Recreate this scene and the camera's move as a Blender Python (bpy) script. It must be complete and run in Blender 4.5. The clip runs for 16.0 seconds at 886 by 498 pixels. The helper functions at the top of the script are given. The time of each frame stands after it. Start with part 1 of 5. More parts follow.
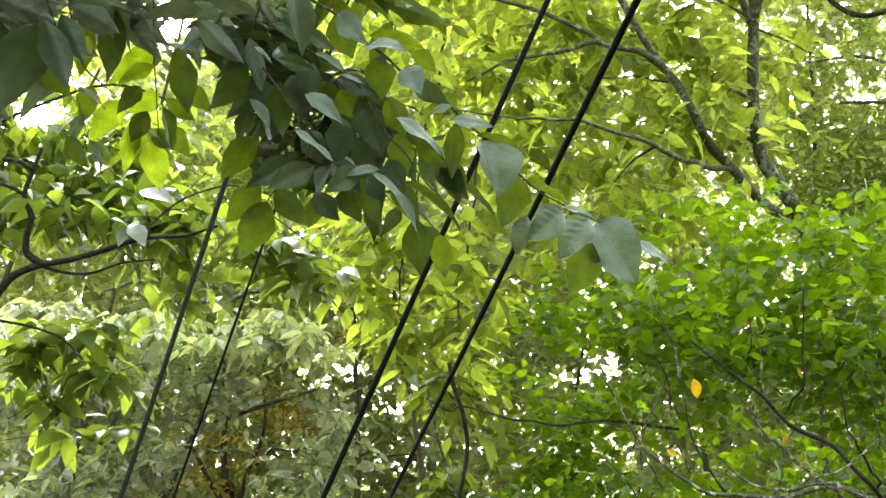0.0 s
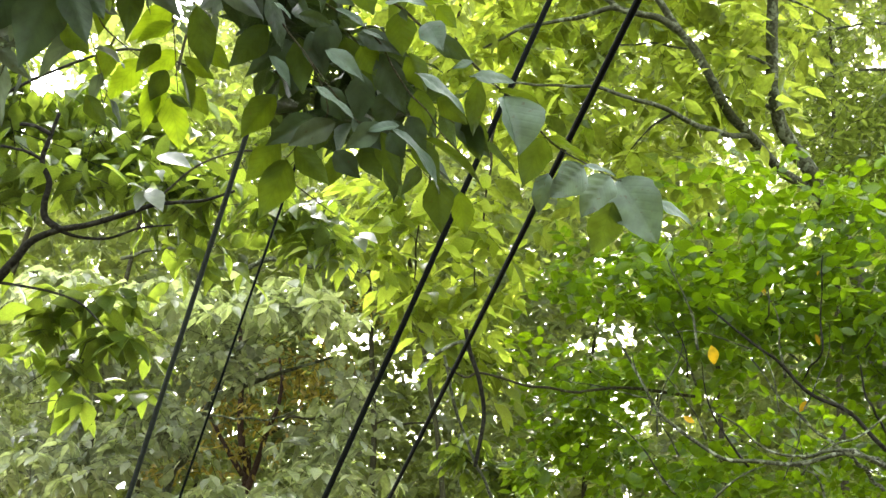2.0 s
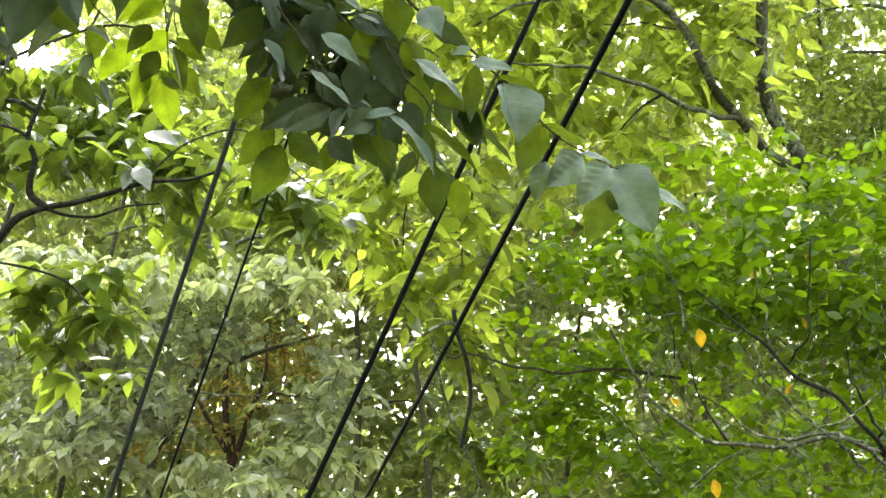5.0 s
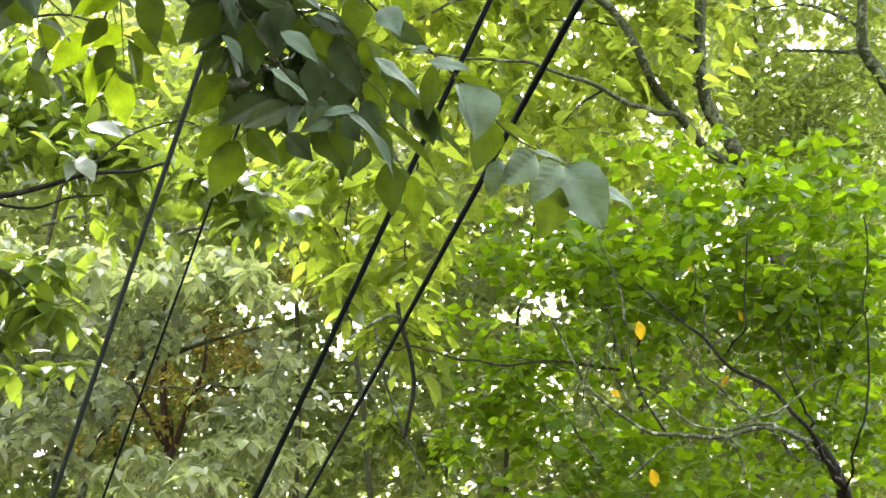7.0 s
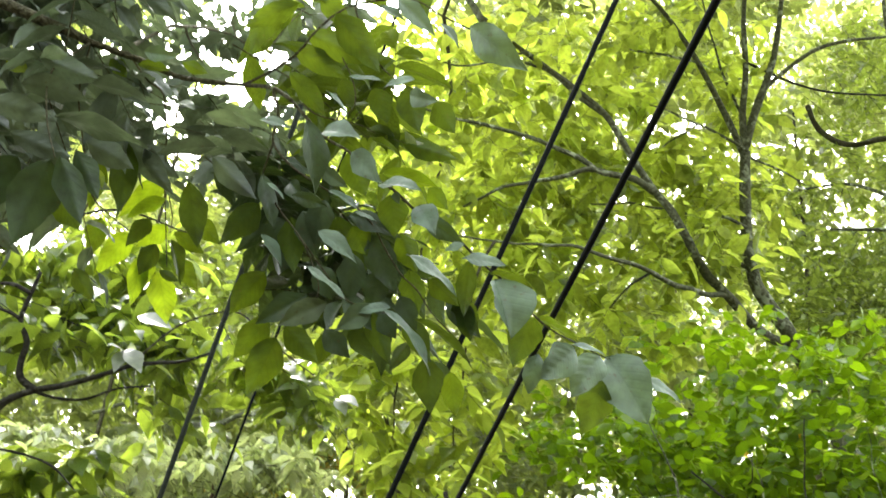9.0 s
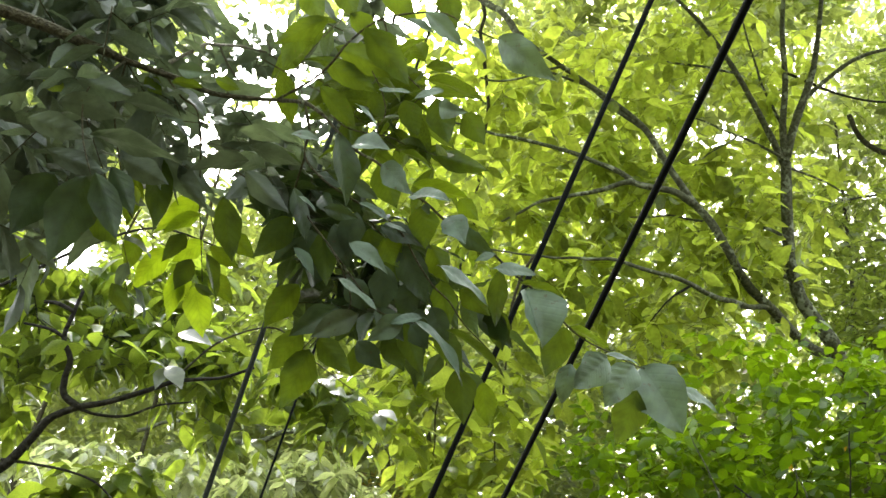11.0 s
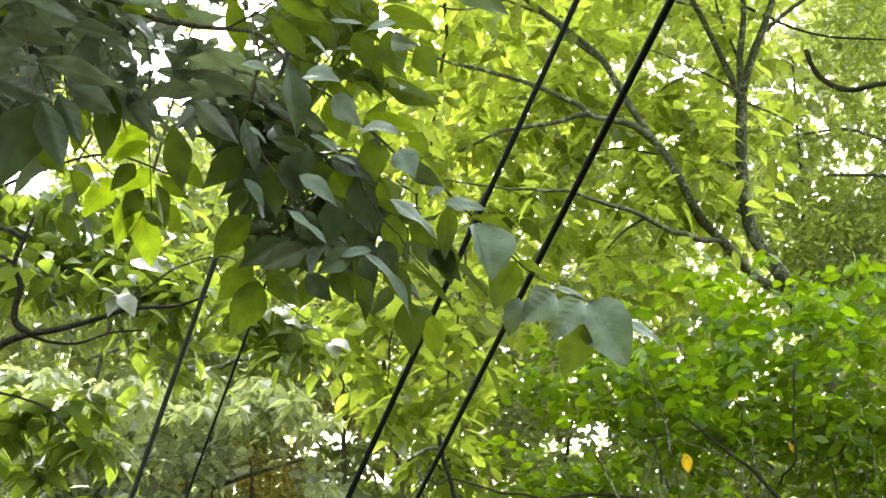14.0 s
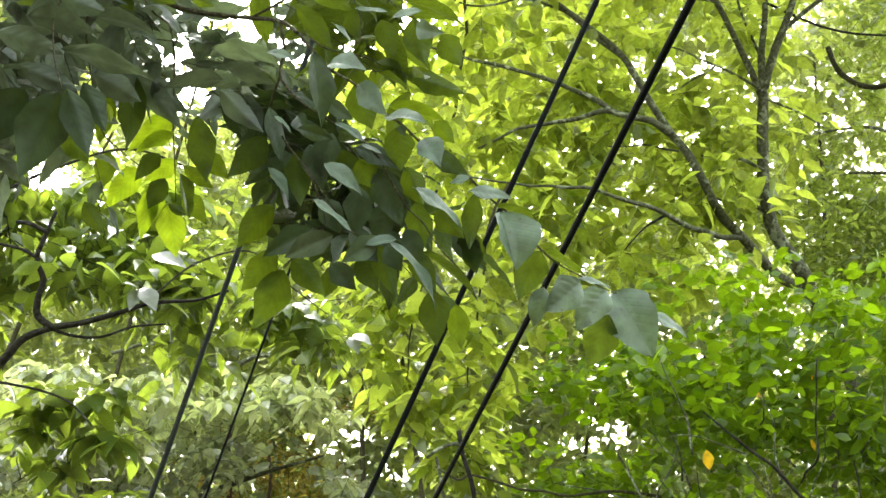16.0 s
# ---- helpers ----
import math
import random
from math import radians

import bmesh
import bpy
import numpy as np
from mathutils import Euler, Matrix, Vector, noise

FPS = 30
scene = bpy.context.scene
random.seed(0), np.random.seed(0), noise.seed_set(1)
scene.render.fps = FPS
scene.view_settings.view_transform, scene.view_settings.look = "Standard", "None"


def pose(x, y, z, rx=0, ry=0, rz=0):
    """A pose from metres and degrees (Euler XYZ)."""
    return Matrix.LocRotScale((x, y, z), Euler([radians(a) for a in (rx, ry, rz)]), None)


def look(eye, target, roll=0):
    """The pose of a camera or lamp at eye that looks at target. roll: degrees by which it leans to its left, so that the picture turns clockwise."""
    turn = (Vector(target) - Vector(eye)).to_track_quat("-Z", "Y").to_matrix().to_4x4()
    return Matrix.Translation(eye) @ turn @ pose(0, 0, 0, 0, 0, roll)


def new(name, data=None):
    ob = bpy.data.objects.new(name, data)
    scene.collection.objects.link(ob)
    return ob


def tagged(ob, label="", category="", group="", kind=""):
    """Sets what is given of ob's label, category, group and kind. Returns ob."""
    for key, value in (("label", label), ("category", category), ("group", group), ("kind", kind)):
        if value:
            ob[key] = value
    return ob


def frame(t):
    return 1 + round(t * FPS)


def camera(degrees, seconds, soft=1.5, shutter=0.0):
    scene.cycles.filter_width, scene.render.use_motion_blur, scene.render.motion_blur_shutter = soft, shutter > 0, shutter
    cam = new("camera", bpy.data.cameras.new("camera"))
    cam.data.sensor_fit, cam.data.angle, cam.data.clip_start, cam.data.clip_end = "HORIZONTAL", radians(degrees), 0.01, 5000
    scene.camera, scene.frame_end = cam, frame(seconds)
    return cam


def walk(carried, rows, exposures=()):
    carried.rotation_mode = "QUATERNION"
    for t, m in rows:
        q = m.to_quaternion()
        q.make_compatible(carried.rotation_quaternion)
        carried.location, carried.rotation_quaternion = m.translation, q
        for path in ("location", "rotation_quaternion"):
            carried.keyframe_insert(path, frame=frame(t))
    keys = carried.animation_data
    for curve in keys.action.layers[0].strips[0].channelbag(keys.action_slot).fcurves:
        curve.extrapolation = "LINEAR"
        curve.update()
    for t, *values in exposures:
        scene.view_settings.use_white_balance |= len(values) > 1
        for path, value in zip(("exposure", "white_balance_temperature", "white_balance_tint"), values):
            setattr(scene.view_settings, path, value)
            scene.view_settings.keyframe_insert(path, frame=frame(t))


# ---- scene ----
cam = camera(42.8, 16.0, soft=1.5, shutter=0.5)

# the held camera, almost on one spot, tilting and panning through the canopy
walk(cam, [
    (0.0, pose(0.000, 0.000, 1.600, 120.00, -0.00, -0.00)),
    (0.5, pose(0.002, 0.004, 1.612, 119.70, -0.51, 0.17)),
    (1.0, pose(0.003, 0.005, 1.606, 118.73, -0.38, 0.43)),
    (1.5, pose(-0.007, 0.022, 1.594, 118.26, -0.29, 0.50)),
    (2.0, pose(-0.013, 0.022, 1.581, 118.54, -0.39, 0.62)),
    (2.5, pose(-0.016, 0.020, 1.574, 118.40, -0.34, 0.28)),
    (3.0, pose(-0.017, 0.017, 1.580, 118.63, -0.64, 0.16)),
    (3.5, pose(-0.019, 0.028, 1.598, 118.64, -1.07, 0.14)),
    (4.0, pose(-0.022, 0.029, 1.611, 118.11, -1.31, 0.05)),
    (4.2, pose(-0.019, 0.031, 1.614, 117.62, -1.07, 0.10)),
    (6.3, pose(-0.085, 0.033, 1.607, 117.05, 0.16, -1.55)),
    (6.5, pose(-0.088, 0.024, 1.604, 116.82, 0.15, -2.20)),
    (7.0, pose(-0.074, -0.007, 1.603, 116.90, 0.72, -3.26)),
    (7.5, pose(-0.088, -0.042, 1.602, 119.13, 1.51, -4.05)),
    (8.0, pose(-0.089, -0.040, 1.616, 120.93, 2.00, -4.27)),
    (8.5, pose(-0.062, -0.025, 1.640, 123.87, 0.75, -1.85)),
    (9.0, pose(-0.044, -0.006, 1.639, 126.05, -0.09, -0.68)),
    (9.2, pose(-0.038, 0.005, 1.642, 126.66, 0.02, 0.06)),
    (11.3, pose(-0.022, -0.005, 1.620, 126.89, -1.08, 1.69)),
    (11.5, pose(-0.027, -0.000, 1.617, 126.44, -1.31, 1.88)),
    (12.0, pose(-0.039, 0.007, 1.608, 125.16, -1.81, 1.71)),
    (12.5, pose(-0.041, 0.012, 1.606, 123.96, -1.38, 1.09)),
    (13.0, pose(-0.028, 0.007, 1.607, 123.03, -0.62, 0.38)),
    (13.5, pose(-0.013, -0.012, 1.614, 123.05, -0.32, -0.20)),
    (14.0, pose(-0.006, -0.017, 1.628, 123.30, -0.11, -0.69)),
    (14.5, pose(-0.004, -0.018, 1.626, 123.73, -0.02, -0.67)),
    (15.0, pose(-0.009, -0.024, 1.613, 123.94, -0.53, -0.60)),
    (15.5, pose(-0.014, -0.012, 1.618, 123.50, -0.89, -0.61)),
    (16.0, pose(-0.020, 0.002, 1.615, 123.27, -0.70, 0.00)),
], exposures=[(0.0, 3.60), (4.2, 3.60), (6.3, 3.80), (8.2, 3.74), (9.2, 3.50), (11.3, 3.20), (12.0, 3.34), (13.2, 3.57), (13.8, 3.57), (14.5, 3.45), (15.0, 3.41), (16.0, 3.59)])

# ---- light: bright overcast with a weak high sun behind the leaves ----
SUN_EL, SUN_AZ = 56.0, -13.0          # degrees; azimuth from +y towards +x
world = bpy.data.worlds.new("sky")
scene.world = world
world.use_nodes = True
wn = world.node_tree.nodes
wl = world.node_tree.links
sky = wn.new("ShaderNodeTexSky")
sky.sky_type = 'NISHITA'
sky.sun_disc = False
sky.sun_elevation = radians(SUN_EL)
sky.sun_rotation = radians(SUN_AZ)
sky.air_density, sky.dust_density, sky.ozone_density = 1.0, 4.0, 0.6
grey = wn.new("ShaderNodeHueSaturation")
grey.inputs["Saturation"].default_value = 0.18
wl.new(sky.outputs[0], grey.inputs["Color"])
wl.new(grey.outputs[0], wn["Background"].inputs["Color"])
wn["Background"].inputs["Strength"].default_value = 0.15
sun_data = bpy.data.lights.new("sun", 'SUN')
sun_data.energy = 1.1
sun_data.angle = radians(30.0)
sun_data.color = (1.0, 0.95, 0.86)
sun = new("sun", sun_data)
sun_to = Vector((math.sin(radians(SUN_AZ)) * math.cos(radians(SUN_EL)),
                 math.cos(radians(SUN_AZ)) * math.cos(radians(SUN_EL)), math.sin(radians(SUN_EL))))
sun.matrix_world = look(sun_to * 40, (0, 0, 0))

# ---- view grid: u to the right and v downwards in the opening camera view (slopes of 1/2000), d metres along the axis ----
EYE = Vector((0.0, 0.0, 1.6))
RIGHT = Vector((1, 0, 0))
AHEAD = Vector((0, math.cos(radians(30)), math.sin(radians(30))))
DOWN = Vector((0, math.sin(radians(30)), -math.cos(radians(30))))


# things are placed by where they show in the camera's view
def site(u, v, d):
    return EYE + d * (AHEAD + RIGHT * ((u - 784) / 2000) + DOWN * ((v - 441) / 2000))


def sites(u, v, d):
    u, v, d = (np.asarray(a, float)[:, None] for a in (u, v, d))
    return np.array(EYE) + d * (np.array(AHEAD) + np.array(RIGHT) * (u - 784) / 2000 + np.array(DOWN) * (v - 441) / 2000)


# ---- materials ----
def shader(name):
    m = bpy.data.materials.new(name)
    m.use_nodes = True
    m.node_tree.nodes.clear()
    return m, m.node_tree.nodes, m.node_tree.links


def leaf_material(name, dark, light, glow, rough=0.38, through_share=0.5, veins=False, spec=0.5, vary=(0.68, 1.06)):
    """A leaf: waxy skin over a blade that lets light through."""
    m, n, l = shader(name)
    out = n.new("ShaderNodeOutputMaterial")
    both = n.new("ShaderNodeMath")
    both.operation = 'ADD'
    l.new(n.new("ShaderNodeObjectInfo").outputs["Random"], both.inputs[0])
    l.new(n.new("ShaderNodeNewGeometry").outputs["Random Per Island"], both.inputs[1])
    part_of = n.new("ShaderNodeMath")
    part_of.operation = 'FRACT'
    l.new(both.outputs[0], part_of.inputs[0])
    rnd = part_of.outputs[0]
    ramp = n.new("ShaderNodeValToRGB")
    e = ramp.color_ramp.elements
    e[0].color, e[1].color = (*dark, 1), (*light, 1)
    l.new(rnd, ramp.inputs[0])
    co = n.new("ShaderNodeTexCoord")
    blot = n.new("ShaderNodeTexNoise")
    blot.inputs["Scale"].default_value = 28.0
    blot.inputs["Detail"].default_value = 5.0
    l.new(co.outputs["Object"], blot.inputs["Vector"])
    br = n.new("ShaderNodeMapRange")
    br.inputs["From Min"].default_value, br.inputs["From Max"].default_value = 0.3, 0.7
    br.inputs["To Min"].default_value, br.inputs["To Max"].default_value = 0.72, 1.25
    l.new(blot.outputs[0], br.inputs["Value"])
    mul = n.new("ShaderNodeMix")
    mul.data_type, mul.blend_type = 'RGBA', 'MULTIPLY'
    mul.inputs[0].default_value = 1.0
    l.new(ramp.outputs[0], mul.inputs[6])
    l.new(br.outputs[0], mul.inputs[7])
    skin = n.new("ShaderNodeBsdfPrincipled")
    skin.inputs["Roughness"].default_value = rough
    skin.inputs["Specular IOR Level"].default_value = spec
    l.new(mul.outputs[2], skin.inputs["Base Color"])
    tr = n.new("ShaderNodeBsdfTranslucent")
    gm = n.new("ShaderNodeMix")
    gm.data_type, gm.blend_type = 'RGBA', 'MULTIPLY'
    gm.inputs[0].default_value = 1.0
    gm.inputs[6].default_value = (*glow, 1)
    # each blade lets a random amount of light through
    gr = n.new("ShaderNodeMapRange")
    gr.inputs["To Min"].default_value, gr.inputs["To Max"].default_value = vary
    wob = n.new("ShaderNodeMath")
    wob.operation = 'FRACT'
    wmul = n.new("ShaderNodeMath")
    wmul.operation = 'MULTIPLY'
    wmul.inputs[1].default_value = 7.31
    l.new(rnd, wmul.inputs[0])
    l.new(wmul.outputs[0], wob.inputs[0])
    l.new(wob.outputs[0], gr.inputs["Value"])
    gb = n.new("ShaderNodeMath")
    gb.operation = 'MULTIPLY'
    l.new(gr.outputs[0], gb.inputs[0])
    l.new(br.outputs[0], gb.inputs[1])
    l.new(gb.outputs[0], gm.inputs[7])
    l.new(gm.outputs[2], tr.inputs["Color"])
    if veins:
        # brown specks and scars
        sp = n.new("ShaderNodeTexNoise")
        sp.inputs["Scale"].default_value, sp.inputs["Detail"].default_value = 95.0, 3.0
        l.new(co.outputs["Object"], sp.inputs["Vector"])
        sr = n.new("ShaderNodeMapRange")
        sr.inputs["From Min"].default_value, sr.inputs["From Max"].default_value = 0.66, 0.72
        sr.inputs["To Max"].default_value = 0.7
        l.new(sp.outputs[0], sr.inputs["Value"])
        sm = n.new("ShaderNodeMix")
        sm.data_type = 'RGBA'
        sm.inputs[7].default_value = (0.045, 0.035, 0.015, 1)
        l.new(sr.outputs[0], sm.inputs[0])
        l.new(mul.outputs[2], sm.inputs[6])
        l.new(sm.outputs[2], skin.inputs["Base Color"])
        uv = n.new("ShaderNodeUVMap")
        sep = n.new("ShaderNodeSeparateXYZ")
        l.new(uv.outputs[0], sep.inputs[0])
        ab = n.new("ShaderNodeMath")
        ab.operation = 'ABSOLUTE'
        l.new(sep.outputs[0], ab.inputs[0])
        sl = n.new("ShaderNodeMath")
        sl.operation = 'MULTIPLY_ADD'
        sl.inputs[1].default_value = -0.32
        l.new(ab.outputs[0], sl.inputs[0])
        l.new(sep.outputs[1], sl.inputs[2])
        sn = n.new("ShaderNodeMath")
        sn.operation = 'PINGPONG'
        sn.inputs[1].default_value = 0.065
        l.new(sl.outputs[0], sn.inputs[0])
        vr = n.new("ShaderNodeMapRange")
        vr.interpolation_type = 'SMOOTHSTEP'
        vr.inputs["From Min"].default_value, vr.inputs["From Max"].default_value = 0.0, 0.03
        l.new(sn.outputs[0], vr.inputs["Value"])
        mr = n.new("ShaderNodeMapRange")
        mr.interpolation_type = 'SMOOTHSTEP'
        mr.inputs["From Min"].default_value, mr.inputs["From Max"].default_value = 0.01, 0.07
        l.new(ab.outputs[0], mr.inputs["Value"])
        mn = n.new("ShaderNodeMath")
        mn.operation = 'MINIMUM'
        l.new(vr.outputs[0], mn.inputs[0])
        l.new(mr.outputs[0], mn.inputs[1])
        bp = n.new("ShaderNodeBump")
        bp.inputs["Strength"].default_value = 0.08
        bp.inputs["Distance"].default_value = 0.004
        bsum = n.new("ShaderNodeMath")
        bsum.operation = 'ADD'
        l.new(mn.outputs[0], bsum.inputs[0])
        l.new(blot.outputs[0], bsum.inputs[1])
        l.new(bsum.outputs[0], bp.inputs["Height"])
        l.new(bp.outputs[0], skin.inputs["Normal"])
        vg = n.new("ShaderNodeMapRange")
        vg.inputs["To Min"].default_value, vg.inputs["To Max"].default_value = 0.86, 1.0
        l.new(mn.outputs[0], vg.inputs["Value"])
        g2 = n.new("ShaderNodeMath")
        g2.operation = 'MULTIPLY'
        l.new(gb.outputs[0], g2.inputs[0])
        l.new(vg.outputs[0], g2.inputs[1])
        l.new(g2.outputs[0], gm.inputs[7])
    mix = n.new("ShaderNodeMixShader")
    mix.inputs[0].default_value = through_share
    l.new(skin.outputs[0], mix.inputs[1])
    l.new(tr.outputs[0], mix.inputs[2])
    l.new(mix.outputs[0], out.inputs[0])
    return m


def bark_material(name, dark, light, mottle, scale=14.0, amount=0.56):
    m, n, l = shader(name)
    out = n.new("ShaderNodeOutputMaterial")
    co = n.new("ShaderNodeTexCoord")
    a = n.new("ShaderNodeTexNoise")
    a.inputs["Scale"].default_value, a.inputs["Detail"].default_value = scale * 4, 8.0
    l.new(co.outputs["Object"], a.inputs["Vector"])
    r = n.new("ShaderNodeValToRGB")
    r.color_ramp.elements[0].color, r.color_ramp.elements[1].color = (*dark, 1), (*light, 1)
    r.color_ramp.elements[0].position, r.color_ramp.elements[1].position = 0.35, 0.68
    l.new(a.outputs[0], r.inputs[0])
    b = n.new("ShaderNodeTexNoise")
    b.inputs["Scale"].default_value, b.inputs["Detail"].default_value = scale, 6.0
    l.new(co.outputs["Object"], b.inputs["Vector"])
    br = n.new("ShaderNodeMapRange")
    br.inputs["From Min"].default_value, br.inputs["From Max"].default_value = amount, amount + 0.06
    l.new(b.outputs[0], br.inputs["Value"])
    mx = n.new("ShaderNodeMix")
    mx.data_type = 'RGBA'
    l.new(br.outputs[0], mx.inputs[0])
    l.new(r.outputs[0], mx.inputs[6])
    mx.inputs[7].default_value = (*mottle, 1)
    p = n.new("ShaderNodeBsdfPrincipled")
    p.inputs["Roughness"].default_value = 0.85
    p.inputs["Specular IOR Level"].default_value = 0.12
    l.new(mx.outputs[2], p.inputs["Base Color"])
    bp = n.new("ShaderNodeBump")
    bp.inputs["Strength"].default_value, bp.inputs["Distance"].default_value = 0.8, 0.02
    l.new(a.outputs[0], bp.inputs["Height"])
    l.new(bp.outputs[0], p.inputs["Normal"])
    l.new(p.outputs[0], out.inputs[0])
    return m


def plain_material(name, col, rough, spread=0.25, scale=60.0, bump=0.002):
    m, n, l = shader(name)
    out = n.new("ShaderNodeOutputMaterial")
    co = n.new("ShaderNodeTexCoord")
    a = n.new("ShaderNodeTexNoise")
    a.inputs["Scale"].default_value, a.inputs["Detail"].default_value = scale, 6.0
    l.new(co.outputs["Object"], a.inputs["Vector"])
    r = n.new("ShaderNodeValToRGB")
    r.color_ramp.elements[0].color = (*[c * (1 - spread) for c in col], 1)
    r.color_ramp.elements[1].color = (*[c * (1 + spread) for c in col], 1)
    r.color_ramp.elements[0].position, r.color_ramp.elements[1].position = 0.3, 0.7
    l.new(a.outputs[0], r.inputs[0])
    p = n.new("ShaderNodeBsdfPrincipled")
    p.inputs["Roughness"].default_value = rough
    p.inputs["Specular IOR Level"].default_value = 0.1
    l.new(r.outputs[0], p.inputs["Base Color"])
    bp = n.new("ShaderNodeBump")
    bp.inputs["Strength"].default_value, bp.inputs["Distance"].default_value = 0.5, bump
    l.new(a.outputs[0], bp.inputs["Height"])
    l.new(bp.outputs[0], p.inputs["Normal"])
    l.new(p.outputs[0], out.inputs[0])
    return m


# one tree's near leaves as lit and shaded copies, light put into colour
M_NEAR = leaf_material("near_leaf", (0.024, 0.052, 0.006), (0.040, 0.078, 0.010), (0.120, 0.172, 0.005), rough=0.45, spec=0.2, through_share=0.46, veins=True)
# darker copy for undersides that should lie in shade
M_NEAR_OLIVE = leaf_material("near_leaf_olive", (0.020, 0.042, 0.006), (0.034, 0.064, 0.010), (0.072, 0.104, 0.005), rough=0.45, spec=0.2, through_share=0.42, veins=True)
# pale copy: sky sheen on upper sides put into the colour
M_NEAR_PALE = leaf_material("near_leaf_sky_sheen", (0.054, 0.096, 0.056), (0.080, 0.126, 0.076), (0.07, 0.10, 0.02), rough=0.45, spec=0.4, through_share=0.2, veins=True)
M_NEAR_GREY = leaf_material("near_leaf_grey", (0.050, 0.074, 0.040), (0.066, 0.092, 0.052), (0.06, 0.095, 0.018), rough=0.5, spec=0.3, through_share=0.2, veins=True)
M_NEAR_LIME = leaf_material("near_leaf_lime", (0.06, 0.10, 0.012), (0.09, 0.14, 0.02), (0.24, 0.32, 0.010), rough=0.4, through_share=0.5, veins=True)
# dark copy: shade inside the leaf mass put into the colour
M_NEAR_SHADED = leaf_material("near_leaf_shaded", (0.020, 0.040, 0.016), (0.033, 0.058, 0.027), (0.05, 0.078, 0.010), rough=0.5, spec=0.3, through_share=0.28, veins=True)
# bright copy: light coming through from behind put into the colour
M_NEAR_BACKLIT = leaf_material("near_leaf_backlit", (0.045, 0.086, 0.008), (0.065, 0.115, 0.012), (0.275, 0.39, 0.008), rough=0.4, through_share=0.58, veins=True)
# shade and a grey veil of glare put into the colour
M_OVER = leaf_material("large_shaded_leaf", (0.032, 0.050, 0.032), (0.074, 0.102, 0.070), (0.095, 0.13, 0.05), rough=0.5, spec=0.35, through_share=0.34, veins=True, vary=(0.4, 1.2))
M_YELLOW = leaf_material("yellow_green_leaf", (0.050, 0.088, 0.014), (0.090, 0.128, 0.028), (0.515, 0.63, 0.066), rough=0.3, spec=0.45, through_share=0.62, vary=(0.42, 1.26))
M_LEFT = leaf_material("limb_leaf", (0.045, 0.082, 0.014), (0.074, 0.118, 0.024), (0.265, 0.36, 0.03), rough=0.25, through_share=0.52, spec=0.6, vary=(0.4, 1.35))
# white sky glints on these leaves are put into the light colour end
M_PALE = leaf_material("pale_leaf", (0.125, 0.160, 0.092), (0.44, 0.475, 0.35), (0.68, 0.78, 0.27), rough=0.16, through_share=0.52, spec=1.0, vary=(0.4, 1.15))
# darker copy of pale_leaf for the lower crown
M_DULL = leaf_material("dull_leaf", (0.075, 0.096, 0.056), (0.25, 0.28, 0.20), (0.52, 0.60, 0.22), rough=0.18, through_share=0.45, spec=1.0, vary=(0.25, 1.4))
# greyer copy of limb_leaf, with the reflected sky put into its colour
M_SHINY = leaf_material("shiny_leaf", (0.055, 0.075, 0.042), (0.080, 0.100, 0.062), (0.3, 0.36, 0.12), rough=0.34, through_share=0.2, spec=0.5)
M_BUSH = leaf_material("bush_leaf", (0.032, 0.076, 0.004), (0.060, 0.116, 0.008), (0.262, 0.43, 0.006), rough=0.3, spec=0.5, through_share=0.58, vary=(0.5, 1.1))
M_RIGHT = leaf_material("right_leaf", (0.040, 0.072, 0.017), (0.072, 0.108, 0.032), (0.37, 0.48, 0.06), rough=0.22, spec=0.7, through_share=0.52)
M_BROWN = leaf_material("brown_leaf", (0.12, 0.10, 0.022), (0.18, 0.145, 0.035), (0.62, 0.50, 0.06), rough=0.35, through_share=0.5)
M_FAR = leaf_material("far_leaf", (0.060, 0.088, 0.032), (0.110, 0.145, 0.064), (0.40, 0.48, 0.09), rough=0.28, spec=0.7, through_share=0.5, vary=(0.4, 1.35))
M_OLD = leaf_material("dying_leaf", (0.56, 0.33, 0.012), (0.66, 0.42, 0.016), (0.80, 0.52, 0.012), rough=0.5, through_share=0.55)
B_GREY = bark_material("mottled_bark", (0.034, 0.038, 0.020), (0.095, 0.105, 0.058), (0.165, 0.19, 0.12), scale=11.0, amount=0.57)
# darkened to carry the shade on the limbs in its colour
B_DARK = bark_material("dark_bark", (0.010, 0.010, 0.006), (0.030, 0.030, 0.020), (0.065, 0.070, 0.048), amount=0.64)
B_TWIG = bark_material("twig_bark", (0.022, 0.022, 0.010), (0.06, 0.058, 0.028), (0.11, 0.13, 0.07), scale=30, amount=0.62)
# pale bark whose patches also stand in for highlights on the branches
B_PALE = bark_material("pale_bark", (0.030, 0.036, 0.018), (0.10, 0.112, 0.062), (0.24, 0.27, 0.18), scale=20, amount=0.55)
B_BROWN = bark_material("red_brown_bark", (0.026, 0.017, 0.011), (0.07, 0.046, 0.030), (0.11, 0.10, 0.065), amount=0.66)
M_CABLE = plain_material("black_cable_sheath", (0.003, 0.005, 0.003), 0.8, spread=0.3, scale=90)
# paint of the strip that stands for the cables' sky-lit edge
M_SKY_RIM = plain_material("sky_rim_grey", (0.03, 0.038, 0.030), 0.55, spread=0.25, scale=90)
M_DULL_CABLE = plain_material("grey_green_cable_sheath", (0.020, 0.026, 0.020), 0.7, spread=0.3, scale=90)
M_LITTER = plain_material("leaf_litter", (0.045, 0.033, 0.018), 0.9, spread=0.7, scale=28.0, bump=0.03)


